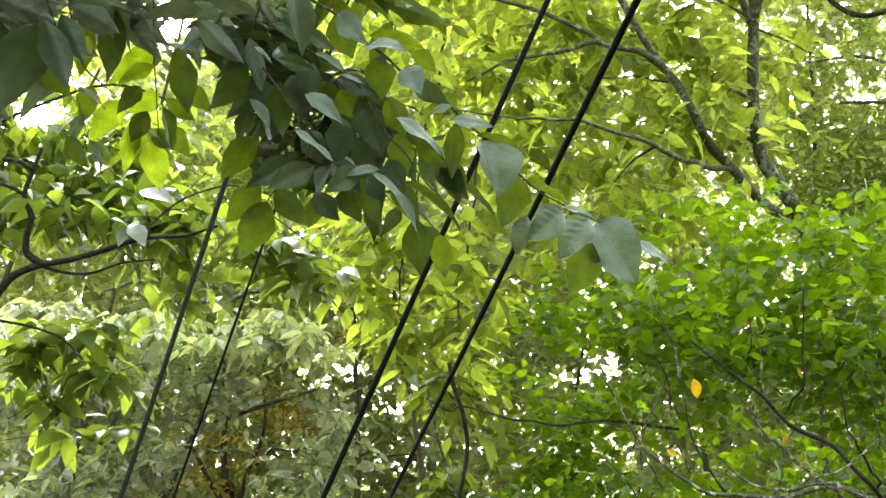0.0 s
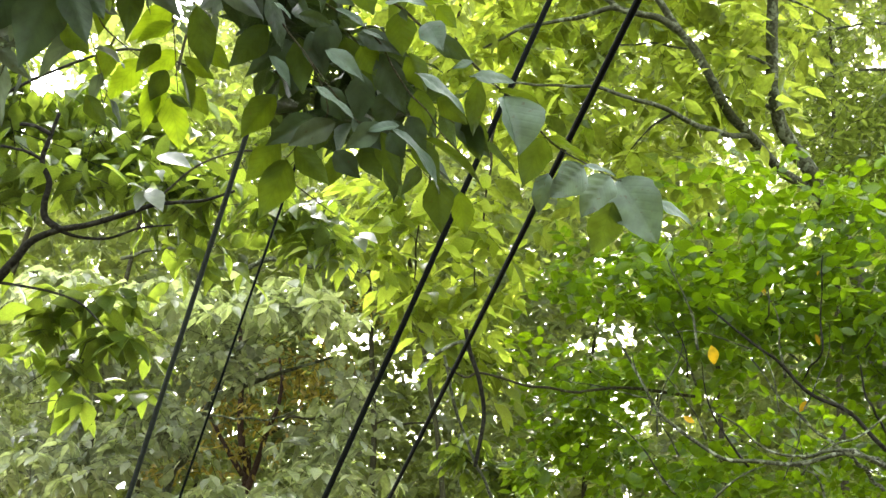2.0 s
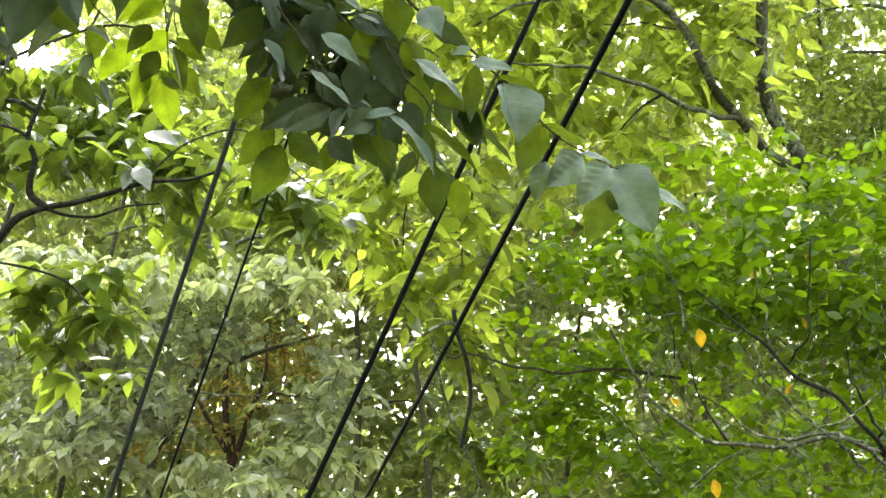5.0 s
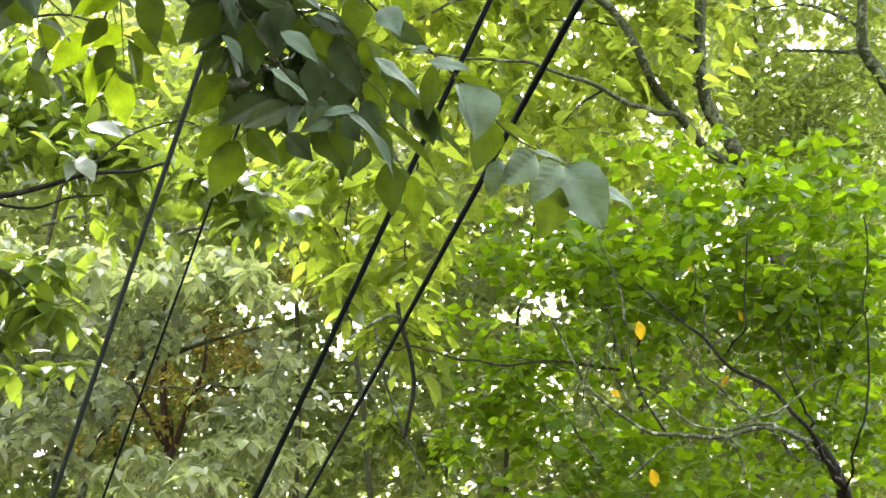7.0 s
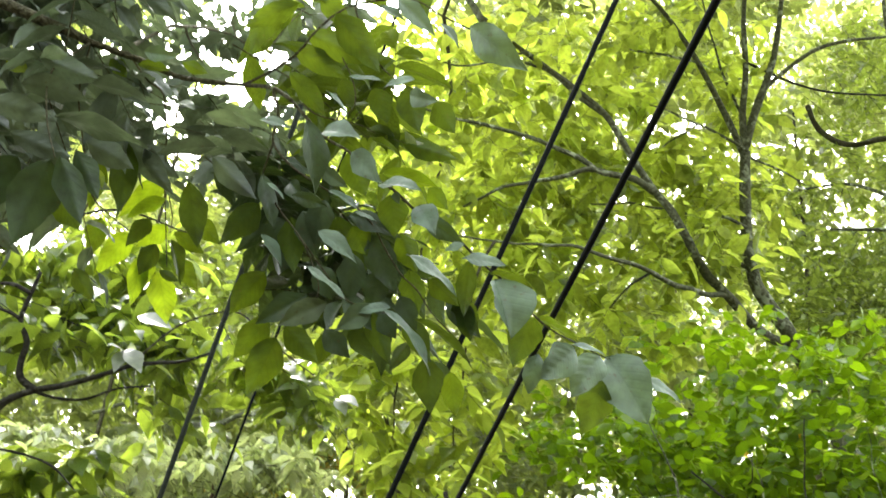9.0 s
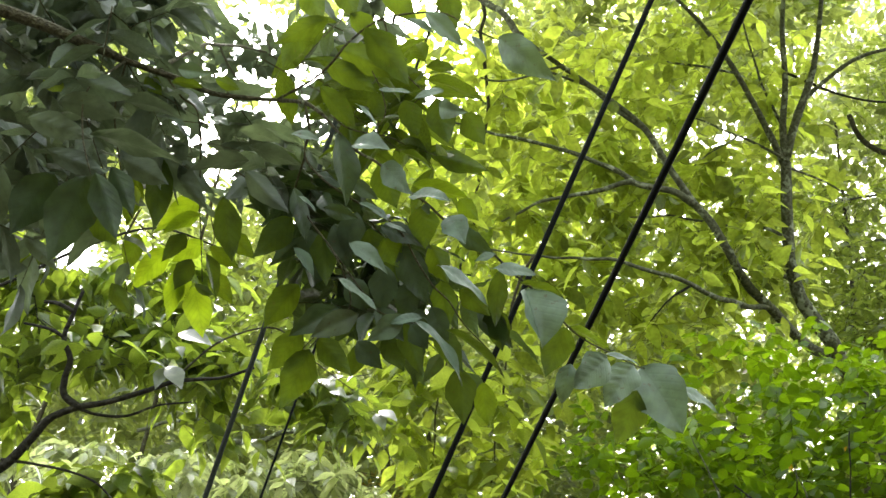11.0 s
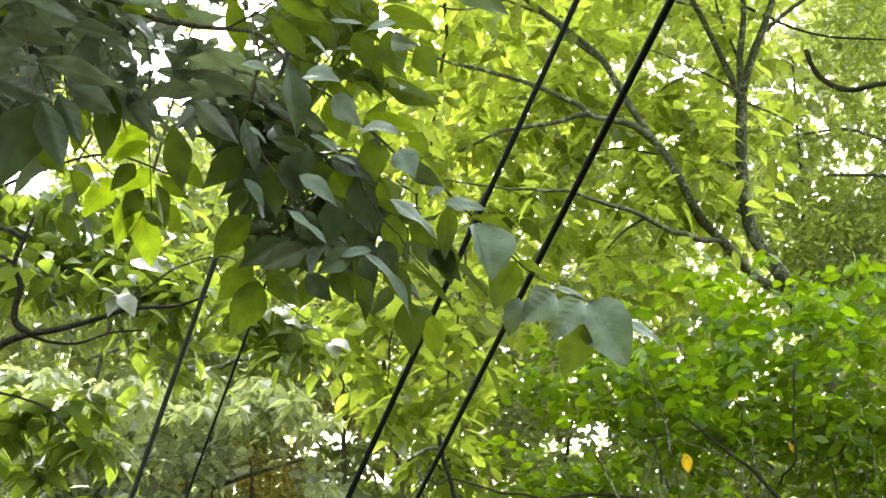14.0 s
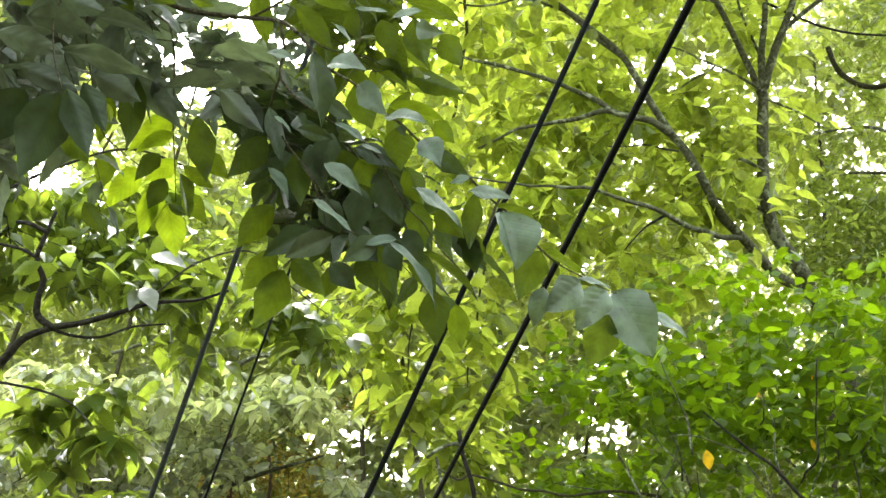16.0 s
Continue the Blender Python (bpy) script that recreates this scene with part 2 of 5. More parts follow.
# ---- builders ----
def obj(name, mesh, mat, parent=None, label=""):
    if mat:
        mesh.materials.append(mat)
    ob = new(name, mesh)
    if parent:
        ob.parent = parent
    if label:
        ob["label"] = label
    return ob


def array_mesh(name, verts, tris, uvs=None):
    """A smooth triangle mesh from arrays."""
    me = bpy.data.meshes.new(name)
    nv, nf = len(verts), len(tris)
    me.vertices.add(nv)
    me.vertices.foreach_set("co", np.ascontiguousarray(verts, np.float32).ravel())
    me.loops.add(nf * 3)
    me.loops.foreach_set("vertex_index", np.ascontiguousarray(tris, np.int32).ravel())
    me.polygons.add(nf)
    me.polygons.foreach_set("loop_start", np.arange(0, nf * 3, 3, dtype=np.int32))
    me.polygons.foreach_set("use_smooth", np.ones(nf, bool))
    if uvs is not None:
        layer = me.uv_layers.new(name="UVMap")
        layer.data.foreach_set("uv", np.ascontiguousarray(uvs[tris.ravel()], np.float32).ravel())
    me.update(calc_edges=True)
    return me


def blade(stations, half, widest=0.42, tip=1.6, fold=0.10, curl=0.12, taper=0.35):
    """A leaf blade of length 1 along +y and width 1 (x from -0.5 to 0.5): vertices, triangles and UVs."""
    vs, us = [], []
    for i in range(stations + 1):
        t = i / stations
        if t < widest:
            w = math.sin(t / widest * math.pi / 2) ** 0.85
        else:
            s = (t - widest) / (1 - widest)
            w = (1 - s ** tip) * (1 - taper * s)
        w = max(w, 0.0)
        for j in range(-half, half + 1):
            k = j / half
            x = 0.5 * k * w
            z = fold * abs(k) * w + 1.6 * curl * (t - t * t) - 0.03 * (k * w) ** 2
            vs.append((x, t, z))
            us.append((k * w, t))
    n = 2 * half + 1
    fs = []
    for i in range(stations):
        for j in range(n - 1):
            a, b, c, d = i * n + j, i * n + j + 1, (i + 1) * n + j + 1, (i + 1) * n + j
            fs += [(a, b, c), (a, c, d)]
    return np.array(vs), np.array(fs), np.array(us)


def blade_small():
    """A cheap folded blade for leaves far off."""
    vs = np.array([(0, 0, 0), (-0.42, 0.3, 0.10), (0.42, 0.3, 0.10), (0, 0.36, -0.02), (-0.36, 0.62, 0.04), (0.36, 0.62, 0.04), (0, 1, -0.14)])
    fs = np.array([(0, 3, 1), (0, 2, 3), (1, 3, 4), (3, 2, 5), (3, 6, 4), (3, 5, 6)])
    return vs, fs, vs[:, :2] * (2, 1)


def blade_tiny():
    """The cheapest folded blade, for the far woods."""
    vs = np.array([(0, 0, 0), (-0.45, 0.45, 0.08), (0.45, 0.45, 0.08), (0, 0.45, -0.03), (0, 1, -0.14)])
    fs = np.array([(0, 3, 1), (0, 2, 3), (3, 4, 1), (3, 2, 4)])
    return vs, fs, vs[:, :2] * (2, 1)


TINY = blade_tiny()
SMALL = blade_small()
MID = blade(5, 1, widest=0.45, tip=1.7, fold=0.09, curl=0.14)
ROUND = blade(5, 1, widest=0.58, tip=2.4, fold=0.08, curl=0.06)
LONG = blade(5, 1, widest=0.42, tip=1.25, fold=0.10, curl=0.2)


def unit(a):
    return a / (np.linalg.norm(a, axis=-1, keepdims=True) + 1e-9)


def leaves_mesh(name, base, axis, normal, length, width, template):
    """Many leaves in one mesh: base points, axes, upper sides, lengths, widths over length."""
    v, f, uv = template
    a = unit(axis)
    nn = unit(normal - a * (normal * a).sum(-1, keepdims=True))
    b = np.cross(a, nn)
    L = length[:, None, None]
    pts = base[:, None] + L * (v[None, :, 1:2] * a[:, None] + v[None, :, 0:1] * width[:, None, None] * b[:, None] + v[None, :, 2:3] * nn[:, None])
    n = len(base)
    tris = (f[None] + (np.arange(n) * len(v))[:, None, None]).reshape(-1, 3)
    return array_mesh(name, pts.reshape(-1, 3), tris, np.tile(uv, (n, 1)))


def smooth_line(points, n=8):
    """A Catmull-Rom line through the points."""
    p = [Vector(q) for q in points]
    p = [p[0] * 2 - p[1]] + p + [p[-1] * 2 - p[-2]]
    out = []
    for i in range(1, len(p) - 2):
        for k in range(n):
            t = k / n
            out.append(0.5 * ((2 * p[i]) + (p[i + 1] - p[i - 1]) * t + (2 * p[i - 1] - 5 * p[i] + 4 * p[i + 1] - p[i + 2]) * t * t
                              + (3 * p[i] - p[i - 1] - 3 * p[i + 1] + p[i + 2]) * t ** 3))
    out.append(p[-2])
    return out


def limb_mesh(name, points, r0, r1, sides=8, rough=0.12, n=8, wander=0.0, power=1.0):
    """A tapered, uneven limb along a curved line."""
    line = smooth_line(points, n)
    count = len(line)
    verts, tris = [], []
    prev = None
    for i, q in enumerate(line):
        t = i / (count - 1)
        d = (line[min(i + 1, count - 1)] - line[max(i - 1, 0)]).normalized()
        if prev is None:
            prev = d.orthogonal().normalized()
        prev = (prev - d * prev.dot(d)).normalized()
        s = d.cross(prev)
        r = r0 + (r1 - r0) * t ** power
        if wander:
            q = q + Vector(noise.noise_vector(q * 4.0)) * wander
        for k in range(sides):
            a = 2 * math.pi * k / sides
            rr = r * (1 + rough * noise.noise(q * 9 + Vector((k * 1.7, 0, 0))))
            verts.append(q + (prev * math.cos(a) + s * math.sin(a)) * rr)
    for i in range(count - 1):
        for k in range(sides):
            a, b = i * sides + k, i * sides + (k + 1) % sides
            tris += [(a, b, b + sides), (a, b + sides, a + sides)]
    for k in range(1, sides - 1):
        tris.append((0, k + 1, k))
        e = (count - 1) * sides
        tris.append((e, e + k, e + k + 1))
    return array_mesh(name, np.array([tuple(v) for v in verts]), np.array(tris))


def limb(name, parent, points, r0, r1, mat, label="", **kw):
    """Limb through view-grid points (u, v, d)."""
    return obj(name, limb_mesh(name, [site(*p) for p in points], r0, r1, **kw), mat, parent, label)


def thing(name, place, label, category, group="", kind=""):
    ob = new(name)
    ob.location = place
    ob.empty_display_size = 0.2
    bpy.context.view_layer.update()
    return tagged(ob, label, category, group, kind)


def adopt(root):
    """Keep the parts of a thing where they stand in the world."""
    inv = Matrix.Translation(root.location).inverted()
    for c in root.children:
        c.matrix_parent_inverse = inv


def blobs(rows, rng):
    """Points spread through egg-shaped lumps (u, v, d, half-sizes, number)."""
    us, vs, ds = [], [], []
    for u, v, d, ru, rv, rd, n in rows:
        x = unit(rng.normal(size=(n, 3))) * rng.uniform(0, 1, (n, 1)) ** 0.42
        us.append(u + ru * x[:, 0])
        vs.append(v + rv * x[:, 1])
        ds.append(d + rd * x[:, 2])
    return np.concatenate(us), np.concatenate(vs), np.concatenate(ds)


def cut(leaves, gaps, rng, keep=0.04):
    """Drop leaves along the opening camera's sight lines through each opening in the foliage."""
    base, axis, normal, ln, wd = leaves
    m = base + unit(axis) * ln[:, None] * 0.5 - np.array(EYE)
    d = m @ np.array(AHEAD)
    u, v = 784 + 2000 * (m @ np.array(RIGHT)) / d, 441 + 2000 * (m @ np.array(DOWN)) / d
    ok = np.ones(len(u), bool)
    for gu, gv, ru, rv in gaps:
        r = ((u - gu) / ru) ** 2 + ((v - gv) / rv) ** 2
        ok &= (r > 1 + rng.normal(0, 0.3, len(u))) | (rng.uniform(0, 1, len(u)) < keep)
    return base[ok], axis[ok], normal[ok], ln[ok], wd[ok]


def sprays(points, rng, per, twig, length, width, droop, up=0.5, lean=(0, 0, 0), spread=0.9, sag=0.25, flat=0.7):
    """Leafy twigs: leaves alternate along each and hang by droop. Returns leaf arrays and twig ends."""
    n = len(points)
    ang = rng.uniform(0, 2 * math.pi, n)
    t = np.stack([np.cos(ang), np.sin(ang), rng.normal(-0.15, 0.35, n)], 1) + np.array(lean)
    t = unit(t)
    s = unit(np.cross(t, np.array([0, 0, 1.0])))
    tl = twig * rng.uniform(0.6, 1.3, n)
    base, axis, normal, ln = [], [], [], []
    for j in range(per):
        f = (j + 1) / per
        p = points + t * (tl * (f - 0.5))[:, None]
        p[:, 2] -= sag * tl * f ** 2
        sign = 1 if j % 2 else -1
        a = t * (0.55 + 0.5 * (j == per - 1)) + s * sign * spread * (j < per - 1) + rng.normal(0, 0.28, (n, 3))
        a[:, 2] -= droop * rng.uniform(0.5, 1.4, n)
        nn = np.array([0, 0, 1.0]) * up + rng.normal(0, 1 - flat, (n, 3)) + s * sign * 0.25
        base.append(p)
        axis.append(a)
        normal.append(nn)
        ln.append(length * rng.uniform(0.65, 1.2, n) * (0.8 + 0.3 * math.sin(math.pi * f)))
    base, axis, normal, ln = np.concatenate(base), np.concatenate(axis), np.concatenate(normal), np.concatenate(ln)
    wd = width * rng.uniform(0.85, 1.15, len(base))
    e0 = points - t * (tl * 0.5)[:, None]
    e1 = points + t * (tl * 0.5)[:, None]
    e1[:, 2] -= sag * tl
    em = points.copy()
    em[:, 2] -= sag * tl * 0.25
    return (base, axis, normal, ln, wd), (e0, em, e1)


def whorls(points, rng, per, twig, length, width, droop):
    """Rosettes of leaves hanging round the twig ends."""
    n = len(points)
    turn = rng.uniform(0, 2 * math.pi, n)
    base, axis, normal, ln = [], [], [], []
    for j in range(per):
        a = turn + 2 * math.pi * j / per + rng.normal(0, 0.25, n)
        out = np.stack([np.cos(a), np.sin(a), np.zeros(n)], 1)
        ax = out + rng.normal(0, 0.12, (n, 3))
        ax[:, 2] -= droop * rng.uniform(0.3, 1.5, n)
        base.append(points + out * 0.012 + rng.normal(0, 0.02, (n, 3)))
        axis.append(ax)
        normal.append(np.array([0, 0, 1.0]) + rng.normal(0, 0.25, (n, 3)))
        ln.append(length * rng.uniform(0.7, 1.2, n))
    base, axis, normal, ln = (np.concatenate(x) for x in (base, axis, normal, ln))
    t = np.stack([rng.normal(0, 0.5, n), rng.normal(0, 0.5, n), rng.uniform(-0.2, 0.8, n)], 1) * twig
    return (base, axis, normal, ln, width * rng.uniform(0.85, 1.15, len(base))), (points - t, points - t * 0.45 + rng.normal(0, 0.02, (n, 3)), points)


def twigs_mesh(name, ends, r):
    """Thin three-sided twigs, bent once."""
    e0, em, e1 = ends
    n = len(e0)
    rings = []
    d = unit(e1 - e0)
    x = unit(np.cross(d, np.array([0.3, 0.2, 1.0])))
    y = np.cross(d, x)
    for q, rr in ((e0, r), (em, r * 0.8), (e1, r * 0.4)):
        for k in range(3):
            a = 2 * math.pi * k / 3
            rings.append(q + rr * (x * math.cos(a) + y * math.sin(a)))
    verts = np.stack(rings, 1).reshape(-1, 3)
    f = []
    for i in range(2):
        for k in range(3):
            a, b = i * 3 + k, i * 3 + (k + 1) % 3
            f += [(a, b, b + 3), (a, b + 3, a + 3)]
    tris = (np.array(f)[None] + (np.arange(n) * 9)[:, None, None]).reshape(-1, 3)
    return array_mesh(name, verts, tris)


def single_leaves(parent, leaves, template, mat):
    """Leaves as objects of their own on one shared mesh."""
    me = array_mesh("leaf", template[0], template[1], template[2])
    me.materials.append(mat)
    base, axis, normal, ln, wd = leaves
    a = unit(axis)
    nn = unit(normal - a * (normal * a).sum(-1, keepdims=True))
    b = np.cross(a, nn)
    for k in range(len(base)):
        ob = new("leaf", me)
        ob.parent = parent
        m = Matrix.Identity(4)
        for i in range(3):
            m[i][0], m[i][1], m[i][2], m[i][3] = b[k, i] * ln[k] * wd[k], a[k, i] * ln[k], nn[k, i] * ln[k], base[k, i]
        ob.matrix_basis = m


def crown(parent, rows, mat, seed, per=7, twig=0.4, length=0.13, width=0.45, droop=0.5, template=MID, twig_r=0.003, gaps=(), twig_mat=None, name="crown", share=1.0, pieces=300, rosette=False, **kw):
    rng = np.random.default_rng(seed)
    rows = [(*r[:6], max(1, round(r[6] * share))) for r in rows]
    u, v, d = blobs(rows, rng)
    if rosette:
        lv, ends = whorls(sites(u, v, d), rng, per, twig, length, width, droop)
    else:
        lv, ends = sprays(sites(u, v, d), rng, per, twig, length, width, droop, **kw)
    lv = cut(lv, gaps, rng)
    if pieces:
        order = np.argsort(np.linalg.norm(lv[0] - np.array(EYE), axis=1), kind="stable")
        single_leaves(parent, [x[order[:pieces]] for x in lv], template, mat)
        lv = [x[order[pieces:]] for x in lv]
    c = obj(name, leaves_mesh(name, *lv, template), mat, parent)
    c["kind"] = "stuff"
    if twig_r:
        tw = obj("brushwood", twigs_mesh("brushwood", ends, twig_r), twig_mat or B_TWIG, parent)
        tw["kind"] = "stuff"
    return c


# ---- ground ----
def build_ground():
    rad = np.array([0, 1.5, 3, 5, 8, 12, 18, 26, 40, 70, 130, 260, 500, 1000, 2000.0])
    seg = 48
    vs = [(0, 0, 0)]
    for r in rad[1:]:
        for k in range(seg):
            a = 2 * math.pi * k / seg
            x, y = r * math.cos(a), r * math.sin(a)
            vs.append((x, y, 0.12 * noise.noise((x * 0.25, y * 0.25, 0)) * min(1, r / 4)))
    fs = [(0, 1 + k, 1 + (k + 1) % seg) for k in range(seg)]
    for i in range(len(rad) - 2):
        for k in range(seg):
            a, b = 1 + i * seg + k, 1 + i * seg + (k + 1) % seg
            fs += [(a, a + seg, b + seg), (a, b + seg, b)]
    g = obj("ground", array_mesh("ground", np.array(vs), np.array(fs)), M_LITTER)
    tagged(g, "brown forest floor of fallen leaves", "ground", kind="structure")


build_ground()


# openings through which the sky shows: u, v, half-width, half-height
hole = random.Random(5)


def cluster(u, v, ru, rv, n, small=7, large=15):
    """An opening broken up by leaves: many small holes together."""
    out = []
    for k in range(n):
        a, r = hole.uniform(0, 6.283), math.sqrt(hole.uniform(0, 1))
        s = hole.uniform(small, large)
        out.append((u + ru * r * math.cos(a), v + rv * r * math.sin(a), s, s * hole.uniform(0.7, 1.1)))
    return out


GAPS = [(700, 830, 14, 12), (828, 612, 11, 10), (1390, 350, 10, 8), (60, 205, 30, 26), (1220, 505, 9, 14), (540, 180, 12, 10), (645, 770, 14, 10), (870, 640, 10, 8), (30, 660, 18, 11)]
GAPS += [(1082, 640, 13, 15)] + cluster(1058, 648, 62, 34, 24, 5, 12) + cluster(590, 655, 60, 28, 18) + cluster(690, 705, 36, 26, 12) + cluster(490, 800, 30, 30, 8, 5, 10)
GAPS += cluster(1490, 110, 90, 90, 22, 5, 11) + cluster(1540, 190, 40, 50, 8, 5, 9) + cluster(1000, 670, 40, 30, 6, 4, 9)
# bright sky over the path, seen between the near leaves
# (630, -150) is a hidden opening, added to let sun reach the middle crowns
HIGH_GAPS = [(60, 205, 48, 38), (165, 25, 10, 8), (400, -90, 150, 100), (310, 40, 70, 60), (210, -60, 110, 110), (90, -80, 90, 70), (372, -210, 90, 60), (500, -60, 60, 60), (630, -150, 170, 150), (20, 290, 18, 12), (560, -130, 14, 8), (120, 150, 20, 12)]
NEAR_GAPS = [(387, -80, 54, 26), (407, -114, 44, 15), (468, -134, 44, 22), (417, -52, 19, 22), (352, -132, 20, 16), (287, -8, 36, 20), (314, 57, 46, 30), (276, -38, 26, 13), (150, -52, 24, 12), (210, -152, 30, 18),
             (479, -36, 14, 24), (276, -150, 18, 10), (456, -102, 20, 9), (390, -185, 44, 20), (60, 200, 40, 26), (226, 45, 14, 10)]
NEAR_GAPS += [(hole.uniform(60, 520), hole.uniform(-230, 20), hole.uniform(9, 19), hole.uniform(5, 11)) for k in range(120)]


SPECKS = [(hole.uniform(250, 760), hole.uniform(610, 890), hole.uniform(4, 8), hole.uniform(4, 7)) for k in range(34)]
SPECKS += [(hole.uniform(930, 1240), hole.uniform(480, 760), hole.uniform(4, 9), hole.uniform(4, 8)) for k in range(16)]
SPECKS += [(hole.uniform(1370, 1620), hole.uniform(20, 330), hole.uniform(5, 13), hole.uniform(4, 10)) for k in range(24)]
SPECKS += [(hole.uniform(-60, 330), hole.uniform(140, 760), hole.uniform(5, 14), hole.uniform(4, 9)) for k in range(50)]
HOLE = [(1082, 638, 12, 13)] + cluster(1055, 650, 74, 38, 24, 5, 10)
GLINTS = [(hole.uniform(930, 1600), hole.uniform(400, 900), hole.uniform(4, 8), hole.uniform(4, 7)) for k in range(36)]
GAPS += SPECKS + GLINTS + cluster(720, 640, 120, 60, 10, 5, 11) + HOLE


# pale thin places high up between the limbs
THIN = cluster(1205, -5, 48, 24, 10, 7, 14) + cluster(1300, 55, 75, 40, 14, 6, 12)
WASH = cluster(1470, 110, 110, 140, 70, 4, 8)


# ---- far woods ----
def far_trunks(woods, places, rng):
    """Thin leaning stems that carry the far crowns, joined."""
    vs, fs, at = [], [], 0
    for x, y in places:
        h, r, lx, ly = rng.uniform(9, 13), rng.uniform(0.035, 0.065), rng.normal(0, 0.8), rng.normal(0, 0.8)
        for i in range(7):
            t = i / 6
            for k in range(7):
                a = 2 * math.pi * k / 7
                q = r * (1 - 0.75 * t)
                vs.append((x + lx * t * t + 0.15 * math.sin(5 * t + x) + q * math.cos(a), y + ly * t * t + 0.15 * math.cos(4 * t + y) + q * math.sin(a), -0.15 + h * t))
        for i in range(6):
            for k in range(7):
                a, b = at + i * 7 + k, at + i * 7 + (k + 1) % 7
                fs += [(a, b, b + 7), (a, b + 7, a + 7)]
        at += 49
    o = obj("trunk", array_mesh("trunk", np.array(vs), np.array(fs)), B_TWIG, woods)
    o["kind"] = "stuff"


def build_far_woods():
    rng = np.random.default_rng(11)
    n = 23500
    u, v, d = rng.uniform(-260, 1830, n), rng.uniform(-310, 1010, n), rng.uniform(13, 25, n)
    # clumps: thin the leaves out where the crowns part
    keep = np.array([noise.noise((a * 0.006, b * 0.006, c * 0.15)) + 0.55 * noise.noise((a * 0.02, b * 0.02, c * 0.3 + 9)) for a, b, c in zip(u, v, d)])
    ok = keep > -0.36 + 0.34 * np.clip((480 - v) / 200, 0, 1)
    u, v, d = u[ok], v[ok], d[ok]
    lv = sprays(sites(u, v, d), rng, 8, 0.75, 0.22, 0.62, 0.45, flat=0.55)[0]
    # undergrowth and low boughs further down
    m = 1800
    low = sites(rng.uniform(-260, 1830, m), rng.uniform(1010, 1560, m), rng.uniform(14, 24, m))
    low = sprays(low, rng, 8, 0.9, 0.26, 0.62, 0.4, flat=0.55)[0]
    far = cut(cut(lv, GAPS + THIN + WASH, rng, 0.19), HIGH_GAPS, rng, 0.03)
    lv = [np.concatenate([x, y]) for x, y in zip(far, low)]
    # the finest sprays, furthest off, which mottle the gaps between the crowns
    m = 13000
    fine = sites(rng.uniform(-260, 1830, m), rng.uniform(-310, 1010, m), rng.uniform(26, 34, m))
    fine = sprays(fine, rng, 8, 0.9, 0.21, 0.6, 0.4, flat=0.55)[0]
    fine = cut(fine, [(1070, 640, 50, 34), (600, 662, 34, 20)], rng, 0.35)
    fine = cut(fine, [(1490, 90, 120, 180)] + THIN, rng, 0.62)
    fine = cut(fine, HIGH_GAPS, rng, 0.12)
    lv = [np.concatenate([x, y]) for x, y in zip(lv, fine)]
    w = obj("far_woods", leaves_mesh("far_woods", *lv, TINY), M_FAR)
    tagged(w, "dense green tree crowns of the far woods", "woods", kind="stuff")
    far_trunks(w, [(r * math.sin(a), r * math.cos(a)) for a, r in ((radians(-31 + 62 * k / 22 + 1.1 * math.sin(k * 5.1)), 16.5 + 5.5 * math.sin(k * 2.7)) for k in range(23))], rng)
    # unseen woods added all round behind the path, to hold back the sky light
    n = 7000
    az, el, r = rng.uniform(radians(50), radians(310), n), np.arcsin(rng.uniform(-0.05, 0.52, n)), rng.uniform(8, 15, n)
    keep = np.array([noise.noise((a * 2.5, b * 2.5, 4.0)) for a, b in zip(az, el)])
    ok = keep > -0.12 + 0.5 * np.clip((np.sin(el) - 0.30) / 0.2, 0, 1)
    p = np.stack([r * np.sin(az) * np.cos(el), r * np.cos(az) * np.cos(el), 1.6 + r * np.sin(el)], 1)[ok]
    lv = sprays(p, rng, 8, 0.9, 0.3, 0.62, 0.4, flat=0.55)[0]
    w = obj("woods_behind", leaves_mesh("woods_behind", *lv, TINY), M_FAR)
    tagged(w, "unseen green tree crowns added behind the path to hold back sky light", "woods", kind="stuff")
    far_trunks(w, [(r * math.sin(a), r * math.cos(a)) for a, r in ((radians(52 + 256 * k / 30), 11 + 2.5 * math.sin(k * 2.7)) for k in range(31))], rng)


build_far_woods()


